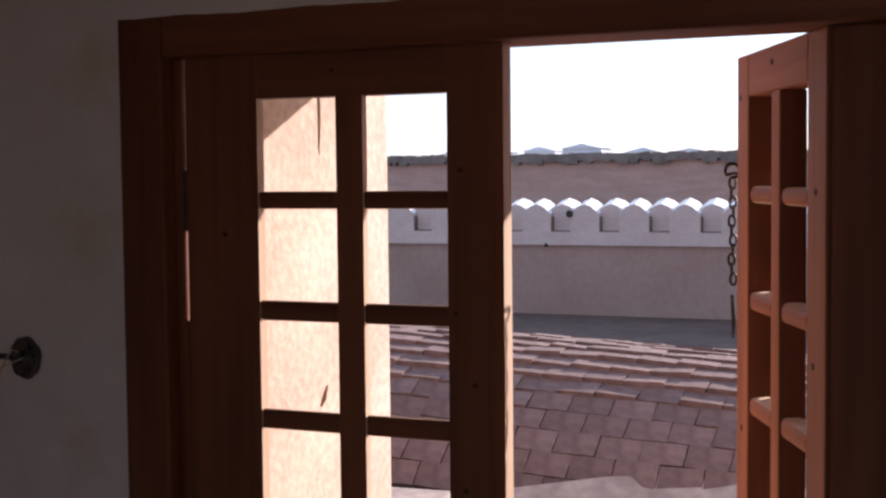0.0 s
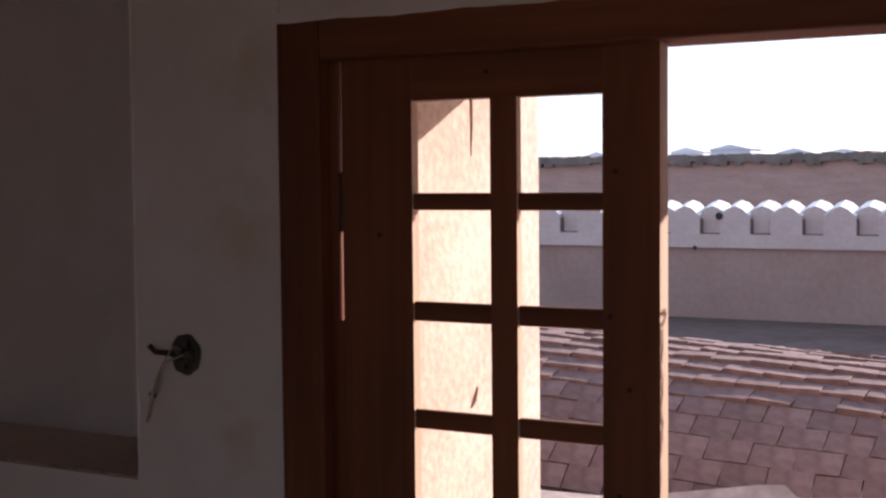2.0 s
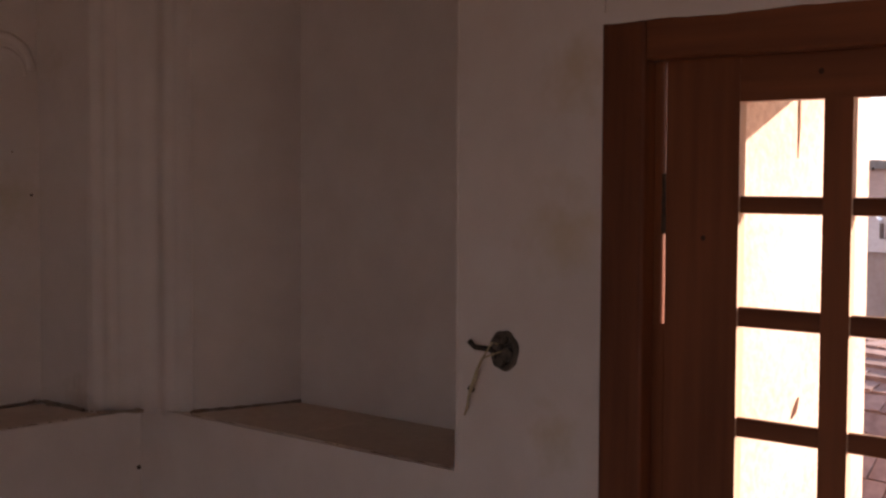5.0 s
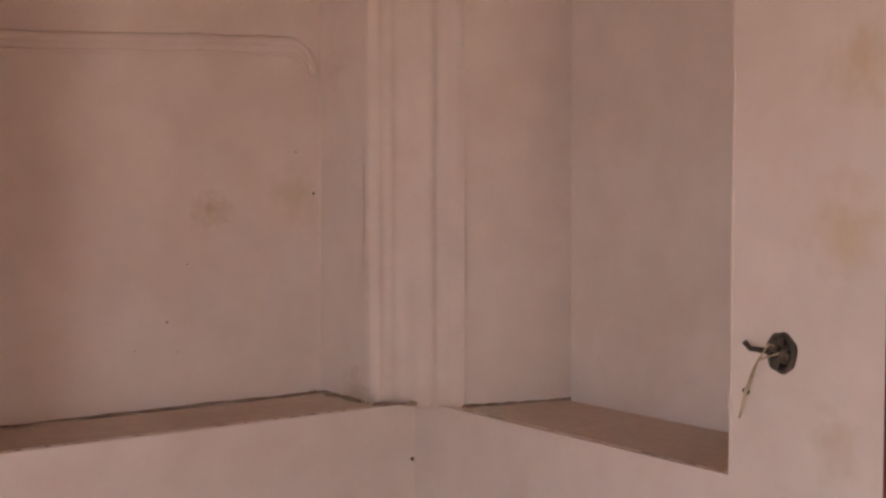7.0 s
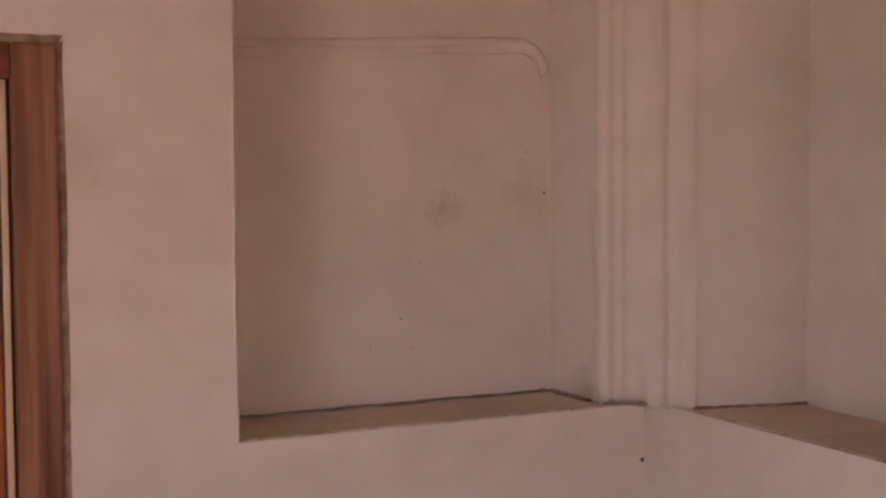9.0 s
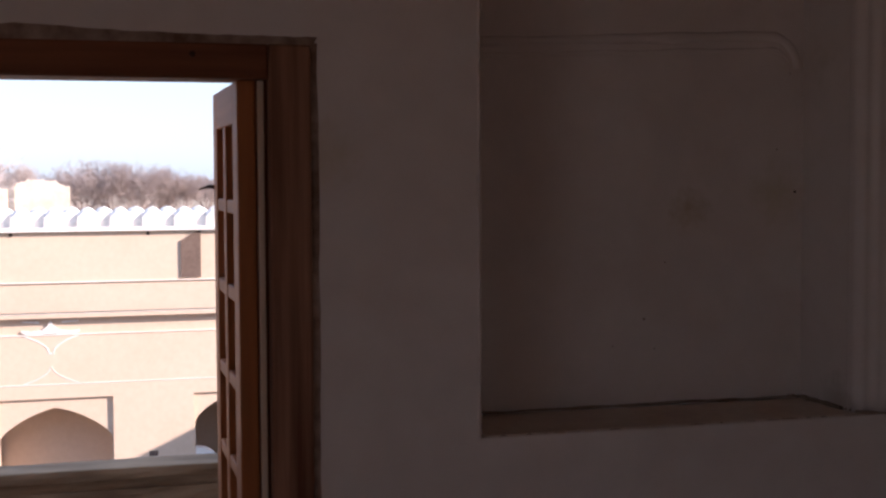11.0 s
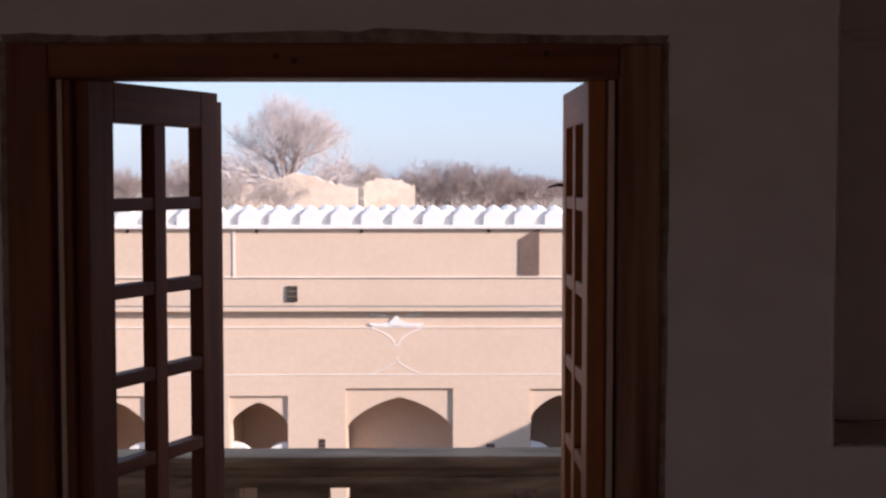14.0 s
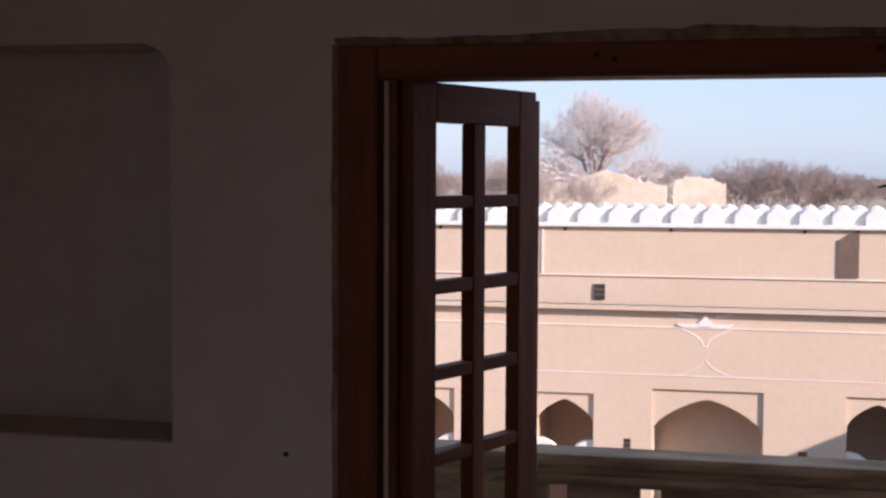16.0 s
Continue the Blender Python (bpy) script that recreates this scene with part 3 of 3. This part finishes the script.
ARCHES = [(-6.10, 0.73, -1.22), (-4.19, 0.40, -1.32), (-2.25, 0.40, -1.32), (-0.334, 0.731, -1.22), (1.85, 0.40, -1.23), (3.77, 0.73, -1.22)]


def arch_curve(cx, half, spring, rise, n=10):
    """Points of a shallow pointed arch from its left foot to its right foot."""
    left = []
    for k in range(n + 1):
        u = k / n
        left.append((cx - half * (1 - u) ** 1.0, spring + rise * (0.64 * math.sin(u * math.pi / 2) ** 0.62 + 0.36 * u)))
    return left + [(2 * cx - x, z) for x, z in left[-2::-1]]


# wall pieces: between the panels, above them, and the thin recessed panels with their arches
edges = []
for cx, half, top in ARCHES:
    edges += [cx - half, cx + half]
xs = [-16.0] + edges + [16.0]
for i in range(0, len(xs), 2):
    part("pier", boxed(xs[i], xs[i + 1], YF, YF + 0.12, -3.6, -1.03), FACADE, facade)
for cx, half, top in ARCHES:
    part("lintel", boxed(cx - half, cx + half, YF, YF + 0.12, top, -1.03), FACADE, facade)
part("wall", boxed(-16, 16, YF, YF + 0.12, -1.03, -0.39), FACADE, facade)
part("wall", boxed(-16, 16, YF + 0.02, YF + 0.5, -0.39, 0.99), FACADE, facade)
for cx, half, top in ARCHES:
    rise = 0.42 if half > 0.5 else 0.30
    apex = top - (0.125 if half > 0.5 else 0.095)
    curve = arch_curve(cx, half - 0.012, apex - rise, rise)
    bm = bmesh.new()
    pts = [(cx - half, -3.6), (cx - half, top), (cx + half, top), (cx + half, -3.6), (cx + half - 0.012, -3.6)] + curve[::-1] + [(cx - half + 0.012, -3.6)]
    prism(bm, pts, YF + 0.042, YF + 0.16, "y")
    panel = part("arch_panel", bm, FACADE, facade, "recessed panel with a pointed arch")
    deep = YF + (0.93 if half > 0.5 else 1.5)
    part("niche_back", boxed(cx - half, cx + half, deep - 0.08, deep, -3.6, top), FACADE, facade)
    part("niche_side", boxed(cx - half - 0.05, cx - half, YF + 0.16, deep, -3.6, top), FACADE, facade)
    part("niche_side", boxed(cx + half, cx + half + 0.05, YF + 0.16, deep, -3.6, top), FACADE, facade)
    part("niche_soffit", boxed(cx - half - 0.05, cx + half + 0.05, YF + 0.16, deep, top, top + 0.05), FACADE, facade)
    if half < 0.5:
        for s in (-1, 1):
            bm = bmesh.new()
            x0 = cx + s * (half - 0.01)
            pts = [(x0, -2.20), (x0, -1.98)] + [(x0 - s * 0.30 * math.sin(u), -1.98 - 0.20 * (1 - math.cos(u))) for u in (math.pi / 2 * k / 6 for k in range(1, 7))] + [(x0 - s * 0.30, -2.20)]
            prism(bm, pts, YF + 0.05, YF + 0.2, "y")
            part("scallop", bm, WHITE, facade, "white scalloped plaster lip")
# mouldings
for z0, z1, out, mat in ((0.955, 1.01, 0.05, WHITE), (0.286, 0.302, 0.004, FADED), (-0.160, -0.095, 0.10, FACADE), (-0.106, -0.095, 0.105, FADED),
                         (-0.395, -0.378, 0.010, FADED), (-1.042, -1.026, 0.006, FADED)):
    part("moulding", boxed(-16, 16, YF - out, YF + 0.03, z0, z1), mat, facade, bevel=0.005)
part("moulding", boxed(-2.585, -2.555, YF + 0.005, YF + 0.03, 0.303, 0.955), FADED, facade)
# plaster ornament over the middle arch
OX = -0.375
bm = bmesh.new()
prism(bm, [(OX - 0.085, -0.365), (OX - 0.10, -0.31), (OX - 0.045, -0.27), (OX, -0.19), (OX + 0.045, -0.27), (OX + 0.10, -0.31), (OX + 0.085, -0.365)], YF - 0.012, YF + 0.01, "y")
for s in (-1, 1):
    prism(bm, [(OX + s * p, z) for p, z in ((0.07, -0.375), (0.30, -0.372), (0.37, -0.345), (0.36, -0.325), (0.25, -0.335), (0.09, -0.315))], YF - 0.006, YF + 0.01, "y")
    prism(bm, [(OX + s * p, z) for p, z in ((0.13, -0.235), (0.36, -0.215), (0.35, -0.195), (0.15, -0.205))], YF - 0.004, YF + 0.024, "y")
part("ornament", bm, WHITE, facade, "white moulded plaster crest")
bm = bmesh.new()
for s in (-1, 1):
    tube(bm, [(OX + s * (0.03 + 0.33 * u ** 1.5), YF + 0.008, -0.625 + 0.235 * u ** 0.7) for u in (k / 10 for k in range(11))], 0.015, 6)
    tube(bm, [(OX + s * (0.01 + 0.34 * u ** 1.5), YF + 0.008, -0.80 - 0.225 * u ** 0.75) for u in (k / 10 for k in range(11))], 0.014, 6)
tube(bm, [(OX - 0.035, YF + 0.008, -0.63), (OX + 0.035, YF + 0.008, -0.63)], 0.013, 6)
part("ornament", bm, FADED, facade, "thin curved plaster lines")
# slot shadow painted as a flat dark patch, vent, drain holes
bm = bmesh.new()
prism(bm, [(1.30, 0.326), (1.30, 0.815), (1.37, 0.85), (1.44, 0.90), (1.565, 0.95), (1.565, 0.326)], YF - 0.002, YF + 0.016, "y")
part("slot", bm, SLOT, facade, "tall slot shadow painted as a flat dark patch")
for x0, x1, z0, z1 in ((-1.86, -1.714, -0.031, 0.177), (-1.435, -1.345, -2.09, -1.915), (0.85, 0.965, -2.05, -1.985)):
    v = part("vent", boxed(x0, x1, YF - 0.004, YF + 0.016, z0, z1), HOLE, facade, "dark little wall vent")
    for k in range(1, 3):
        part("vent_bar", boxed(x0, x1, YF - 0.010, YF - 0.004, z0 + (z1 - z0) * k / 3 - 0.008, z0 + (z1 - z0) * k / 3 + 0.008), SLOT, v)
for x in (-2.26, -0.846, 0.88, 2.6, -4.0):
    part("drain_hole", disc(bmesh.new(), (x, YF + 0.025, 0.92), (0, -1, 0), 0.024, 0.02, 10), HOLE, facade)
row_of(merlon_mesh(0.262, 0.225, 0.09, 0.07, "y"), WHITE, facade, [(-0.30 + 0.414 * k, YF - 0.02, 1.0) for k in range(-24, 25)])
row_of(merlon_mesh(0.30, 0.225, 0.09, 0.20, "y"), WHITE, facade, [(-0.30 + 0.207 + 0.414 * k, YF + 0.052, 1.0) for k in range(-24, 25)])
part("roof", boxed(-16, 16, YF + 0.2, YF + 5, 0.80, 0.99), FACADE, facade)

# ground to the horizon
bm = boxed(-2500, 2500, -2500, 2500, -4.2, -3.6)
structure(part("ground", bm, GROUND), "dry bare ground to the horizon", "ground")
# lower storey of the building that holds the room
bm = boxed(-9, 3.02, -6, 3.5, -3.6, -0.25)
structure(part("lower_storey", bm, STUCCO), "plastered lower storey under the room", "building")
bm = boxed(3.02, 18.0, -9.0, 6.0, -3.6, -0.3)
box(bm, 6.02, 18.0, 6.0, 16.0, -3.6, -0.3)
structure(part("lower_storey", bm, STUCCO), "plastered lower storey under the terrace", "building")

# ---- balcony parapet ----
bm = boxed(-3.0, 3.0, 3.5, 4.36, -0.25, 0.0)
structure(part("balcony_floor", bm, STUCCO), "narrow plastered balcony floor", "balcony")
parapet = tagged(empty("balcony_parapet"), "weathered grey-brown balcony parapet with small square holes", "parapet")
rnd = random.Random(6)


def beam(x0, x1, y0, y1, z0, z1, rough):
    """A hewn, weathered bar along x with uneven faces."""
    n = max(2, int((x1 - x0) / 0.05))
    bm = bmesh.new()
    rings = []
    for k in range(n + 1):
        x = x0 + (x1 - x0) * k / n
        w = [rough * (noise.noise((x * 5, c, z0 * 9)) + 0.6 * noise.noise((x * 17, c, z1 * 9))) for c in range(6)]
        zm = (z0 + z1) / 2
        rings.append([bm.verts.new(p) for p in ((x, y0 + w[0], z0 + w[1] * 0.4), (x, y0 + w[2] - rough * 0.4, zm), (x, y0 + w[3], z1 + w[4] * 0.5), (x, y1, z1 + w[5] * 0.5), (x, y1, z0))])
    for a, b in zip(rings, rings[1:]):
        for i in range(5):
            bm.faces.new((a[i], a[(i + 1) % 5], b[(i + 1) % 5], b[i]))
    bm.faces.new(rings[0])
    bm.faces.new(rings[-1][::-1])
    return bm


part("handrail", beam(-3.0, 3.0, 4.20, 4.34, 0.720, 0.756, 0.005), GREY_WOOD, parapet, "grey weathered top beam", bevel=0.004)
part("rail", beam(-3.0, 3.0, 4.212, 4.32, 0.690, 0.719, 0.006), GREY_WOOD, parapet)
part("rail", beam(-3.0, 3.0, 4.206, 4.33, 0.655, 0.689, 0.007), GREY_WOOD, parapet)
part("rail", beam(-3.0, 3.0, 4.21, 4.33, 0.0, 0.52, 0.005), GREY_WOOD, parapet)
holes = [-0.573 + 0.299 * j for j in range(-8, 2)]
xs = [-3.0] + [e for h in holes for e in (h - 0.034, h + 0.038)] + [3.0]
for i in range(0, len(xs), 2):
    part("infill", beam(xs[i], xs[i + 1], 4.208, 4.325, 0.518, 0.657, 0.004), GREY_WOOD, parapet)
# mud-filled holes further along
for x in (0.325, 0.624, 0.923):
    part("filling", beam(x - 0.034, x + 0.036, 4.199, 4.21, 0.52, 0.648, 0.002), SMUDGE, parapet)


# ---- trees, ruins and far houses ----
def bare_tree(name, base, first, reach, spread, levels, mat, label, category="tree", seed=1, trunk_r=0.16, kids=4, limbs=6, low=(), bark=None):
    """Tapered trunk, limbs and a crown of fine twigs."""
    rnd = random.Random(seed)
    ob = empty(name)
    wood, twigs = bmesh.new(), bmesh.new()

    def grow(p, d, length, r, lev):
        pts, q, dd = [p], p.copy(), d.copy()
        n = 3
        for i in range(n):
            dd = (dd + Vector((rnd.uniform(-1, 1), rnd.uniform(-1, 1), rnd.uniform(-0.3, 0.6))) * 0.16).normalized()
            q = q + dd * (length / n)
            pts.append(q.copy())
        tube(wood if lev > levels - 2 else twigs, pts, [r * (1 - 0.5 * i / n) for i in range(n + 1)], 5 if lev > levels - 2 else 3)
        if lev == 0:
            return
        for i in range(kids):
            at = pts[-1] if i < 2 else pts[rnd.randint(1, n)]
            u = rnd.uniform(0, 2 * math.pi)
            tilt = rnd.uniform(0.3, 0.85)
            o = dd.orthogonal().normalized()
            w = dd.cross(o)
            nd = (dd * math.cos(tilt) + (o * math.cos(u) + w * math.sin(u)) * math.sin(tilt) + Vector((0, 0, 0.1))).normalized()
            grow(at, nd, length * rnd.uniform(0.6, 0.82), max(r * 0.55, 0.006), lev - 1)

    b = Vector(base)
    tube(wood, [b, b + Vector((0.05, 0, first * 0.5)), b + Vector((0, 0, first))], [trunk_r, trunk_r * 0.85, trunk_r * 0.7], 7)
    for i in range(limbs):
        u = 2 * math.pi * (i + rnd.uniform(-0.3, 0.3)) / limbs
        out = spread * rnd.uniform(0.3, 1.0)
        grow(b + Vector((0, 0, first * rnd.uniform(0.85, 1.0))), Vector((math.cos(u) * out, math.sin(u) * out, 1)).normalized(), reach, trunk_r * 0.5, levels)
    for dx, dy, dz, length in low:
        grow(b + Vector((0, 0, first * 0.93)), Vector((dx, dy, dz)).normalized(), length, trunk_r * 0.45, levels - 1)
    part("trunk", wood, bark or mat, ob)
    part("crown", twigs, mat, ob, "fine leafless twigs")
    return tagged(ob, label, category)


bare_tree("bare_tree", (-10.0, 95, -3.6), 4.9, 2.2, 0.80, 5, TWIG, "tall leafless tree with pale fine twigs", seed=3, trunk_r=0.27, kids=4, limbs=10,
          low=((1, 0.1, 0.02, 2.6), (1, -0.5, 0.05, 2.2), (-1, 0.1, 0.42, 2.2), (-1, -0.4, 0.15, 2.2), (0.8, 0.5, 0.0, 2.2)), bark=BARK)
for i, (x, y, h) in enumerate(((-1.6, 74, 0.85), (0.2, 75, 1.05), (1.7, 76, 1.15), (3.1, 75, 1.05), (4.4, 77, 0.95), (5.8, 77, 0.85), (7.4, 80, 0.8), (9.2, 82, 0.75), (11.2, 84, 0.7), (-13.5, 80, 0.9), (-16, 84, 0.9), (-18.3, 80, 0.9), (-20.6, 82, 0.95), (-23, 84, 0.9))):
    bare_tree("bare_shrub", (x, y, -0.7), 0.28, h + 0.07, 1.2, 4, SCRUB, "dense leafless brown shrub behind the ruins", "shrub", seed=20 + i, trunk_r=0.07, kids=5, limbs=7)
for i, (x, y, h) in enumerate(((-13.5, 105, 1.2), (-16.5, 108, 1.3), (-7.0, 106, 1.2), (-4.2, 104, 1.0), (-19.5, 108, 1.2), (16.0, 105, 1.0))):
    bare_tree("bare_shrub", (x, y, -0.6), 0.7, h, 1.0, 4, BUSH, "pale hazy leafless thicket far off", "shrub", seed=60 + i, trunk_r=0.08, kids=5, limbs=7)
for i, (x, y, h) in enumerate(((-6.2, 44, 0.72), (-5.0, 44.5, 0.66))):
    bare_tree("bare_shrub", (x, y, -0.3), 0.3, h, 1.0, 4, BUSH, "pale leafless bush before the ruined wall", "shrub", seed=40 + i, trunk_r=0.025, kids=4, limbs=6)


def ruin(x0, x1, y, top, seed, label):
    rnd = random.Random(seed)
    n = 26
    pts = [(x0, -3.6)]
    for k in range(n + 1):
        u = k / n
        pts.append((x0 + (x1 - x0) * u, top(u) + rnd.uniform(-0.05, 0.05)))
    pts.append((x1, -3.6))
    bm = bmesh.new()
    prism(bm, pts, y, y + 1.2, "y")
    return tagged(part("ruined_wall", bm, RUIN), label, "ruin")


ruin(-7.2, -2.55, 50, lambda u: 1.35 + 0.46 * math.exp(-((u - 0.5) / 0.22) ** 2) - 0.25 * max(0, u - 0.75), 7, "crumbling pale mud-brick wall with rounded top")
ruin(-2.3, -0.35, 50.5, lambda u: 1.35 + 0.25 * math.sin(min(1, u * 1.15) * math.pi) ** 0.5, 8, "crumbling pale mud-brick stub of a wall")
# raised ground under the shrubs
bm = bmesh.new()
prism(bm, [(-60, -3.6), (-50, -0.7), (50, -0.7), (60, -3.6)], 60, 110, "y")
structure(part("mound", bm, GROUND), "low earth bank behind the ruins", "ground")

rnd = random.Random(9)
for y, w, h in ((118, 12, 3.0), (104, 5, 4.6), (93, 9, 5.0), (86, 7, 5.3), (72, 8, 5.4), (62, 7, 4.6), (140, 10, 3.4), (50, 9, 4.2)):
    house = empty("far_house")
    x = 260 + rnd.uniform(-8, 8)
    part("wall", boxed(x, x + 8, y, y + w, -3.6, h + 1.4), HAZE, house)
    part("roof", prism(bmesh.new(), [(y - 0.4, h + 1.4), (y + w / 2, h + 2.4), (y + w + 0.4, h + 1.4)], x - 0.4, x + 8.4, "x"), HAZE, house)
    tagged(house, "hazy grey far-off house on the skyline", "house", group="houses on the skyline")

# ---- small things in the room ----
# open socket box with loose wires
sock = tagged(empty("socket_box"), "open round socket box with loose wires in the plaster", "socket")
SY, SZ = 1.742, 1.310
bm = bmesh.new()
ring = [(XA - 0.003, SY + 0.031 * (1 + 0.05 * math.sin(5 * t)) * math.cos(t), SZ + 0.035 * (1 + 0.05 * math.sin(7 * t + 1)) * math.sin(t)) for t in (2 * math.pi * k / 48 for k in range(49))]
tube(bm, ring, 0.006, 6)
part("rim", bm, BOX, sock)
part("backing", disc(bmesh.new(), (XA - 0.002, SY, SZ), (1, 0, 0), 0.034, 0.001, 24), HOLE, sock)
for dy, dz, r in ((0.012, 0.012, 0.012), (-0.014, -0.006, 0.014), (0.004, -0.02, 0.010), (-0.006, 0.022, 0.009)):
    part("terminal", disc(bmesh.new(), (XA - 0.014, SY + dy, SZ + dz), (1, 0, 0), r, 0.012, 10), BOX, sock)
for j, pts in enumerate(([(0, 0.0, 0.0), (-0.03, 0.03, -0.015), (-0.02, 0.055, -0.06), (-0.012, 0.075, -0.09), (-0.008, 0.095, -0.14)],
                         [(0, 0.01, 0.01), (-0.035, 0.0, 0.02), (-0.03, 0.04, -0.03), (-0.02, 0.072, -0.085), (-0.01, 0.09, -0.13)])):
    part("wire", tube(bmesh.new(), [(XA - 0.006 + p[0], SY + p[1], SZ + p[2]) for p in pts], 0.0022, 5), WIRE, sock)
part("wire_end", tube(bmesh.new(), [(XA - 0.006, SY + 0.03, SZ + 0.0), (XA - 0.03, SY + 0.055, SZ + 0.005), (XA - 0.035, SY + 0.066, SZ + 0.018)], 0.006, 6), HOLE, sock)
part("wire_knot", disc(bmesh.new(), (XA - 0.016, SY + 0.073, SZ - 0.086), (0.3, 1, 0.4), 0.006, 0.01, 8), HOLE, sock)

# nail holes
for p, n, r in (((2.05, 2.985, 0.886), (-0.7, -0.7, 0), 0.006), ((-1.058, 2.9985, 0.982), (0, -1, 0), 0.006), ((1.915, 3.2795, 1.605), (0, -1, 0), 0.0035)):
    tagged(part("nail", disc(bmesh.new(), p, n, r, 0.004, 8), IRON), "small dark nail head in the plaster", "nail")

# chain on the open terrace leaf
chain = tagged(empty("door_chain"), "rusty iron chain hanging from a hook on the door leaf", "chain")
def leaf_at(x, y, z):
    return TR @ Vector((x, y, z))
p0 = leaf_at(LEAF_W + 0.036, 0.0, 1.655)
part("hook", tube(bmesh.new(), [leaf_at(LEAF_W - 0.01, 0.01, 1.648), leaf_at(LEAF_W + 0.028, 0.0, 1.65)] +
                  [p0 + Vector((0, 0.014 * math.cos(t), 0.014 * math.sin(t))) for t in (0.6 * k - 0.6 for k in range(10))], 0.0035, 6), IRON, chain)
for k in range(11):
    c = p0 + Vector((0, 0.002 * math.sin(k * 1.7), -0.024 - 0.0185 * k))
    ang = 0.3 if k % 2 else 1.75
    u = Vector((math.cos(ang), math.sin(ang), 0))
    pts = [c + u * 0.0062 * math.cos(t) + Vector((0, 0, 0.0120 * math.sin(t))) for t in (2 * math.pi * j / 10 for j in range(11))]
    part("link", tube(bmesh.new(), pts, 0.0026, 5), IRON, chain)
c = p0 + Vector((0, 0, -0.24))
part("pin", tube(bmesh.new(), [c, c + Vector((0, -0.003, -0.05)), c + Vector((0, -0.002, -0.085))], [0.004, 0.0045, 0.002], 6), IRON, chain)
part("hook", tube(bmesh.new(), [(LEAF_W - 0.012, 0.01, 1.625), (LEAF_W - 0.004, -0.012, 1.628), (LEAF_W - 0.002, -0.04, 1.620)], [0.007, 0.005, 0.0015], 6),
     IRON, bpy.data.objects["door_4"], "iron hook")
KNOT = material("dark_wood_knot", (0.03, 0.010, 0.005), (0.07, 0.022, 0.010), 0.6, 90, 30)
for x, z in ((0.537, 1.66), (0.527, 1.42), (0.561, 1.30), (0.543, 1.12), (0.079, 1.55), (0.299, 1.835)):
    part("knot", disc(bmesh.new(), (x, -0.0012, z), (0, 1, 0), 0.005, 0.003, 8), KNOT, bpy.data.objects["door_1"])
for x, z in ((0.515, 1.79), (0.50, 1.17), (0.05, 1.62), (0.30, 1.84), (0.06, 1.35)):
    part("knot", disc(bmesh.new(), (x, -0.0012, z), (0, 1, 0), 0.006, 0.003, 8), KNOT, bpy.data.objects["door_2"])
for x, z in ((0.60, 1.915), (0.64, 1.905), (1.2, 1.92)):
    part("knot", disc(bmesh.new(), (x, -0.0135, z), (0, 1, 0), 0.007, 0.003, 8), KNOT, bpy.data.objects["door_frame.001"])
for x, z, r in ((1.53, 1.42, 0.0025), (1.47, 1.27, 0.0035), (1.38, 1.20, 0.002), (1.50, 1.19, 0.002), (1.86, 1.72, 0.0025)):
    tagged(part("nail", disc(bmesh.new(), (x, 3.2785, z), (0, 1, 0), r, 0.003, 7), DIRT), "tiny dark speck on the niche plaster", "speck")

# ---- clay tiles on the vault, last ----
rnd = random.Random(11)
meshes = []
for v in range(4):
    bm = bmesh.new()
    w, h = 0.0496, 0.0752
    pts = [(-w + rnd.uniform(0, .004), -h + rnd.uniform(0, .004)), (w - rnd.uniform(0, .004), -h + rnd.uniform(0, .004)),
           (w - rnd.uniform(0, .004), h - rnd.uniform(0, .004)), (-w + rnd.uniform(0, .004), h - rnd.uniform(0, .004))]
    prism(bm, pts, -0.04, 0.007)
    bmesh.ops.recalc_face_normals(bm, faces=bm.faces)
    me = bpy.data.meshes.new("tile")
    bm.to_mesh(me)
    bm.free()
    me.materials.append(TILE)
    meshes.append(me)
for i in range(16):
    s = -0.99 + 0.099 * i
    for j in range(18):
        y = 0.42 + 0.151 * j + (0.075 if i % 2 else 0)
        flat = min(1.0, max(0.0, (s + rnd.uniform(-0.07, 0.07) + 0.56) / 0.06))
        tilt = flat * (-0.5 * math.degrees(s / RAD) + 3.5 + rnd.uniform(-3, 3)) + (1 - flat) * rnd.uniform(-2, 1)
        ob = new("tile", meshes[(i * 7 + j * 3) % 4])
        ob.matrix_world = Matrix.Translation(vault_point(s, y, rnd.uniform(-0.004, 0.004))) @ Matrix.Rotation(s / RAD, 4, "Y") @ pose(0, 0, 0, rnd.uniform(-2.5, 2.5), tilt, rnd.uniform(-3, 3))
        ob.parent = vault
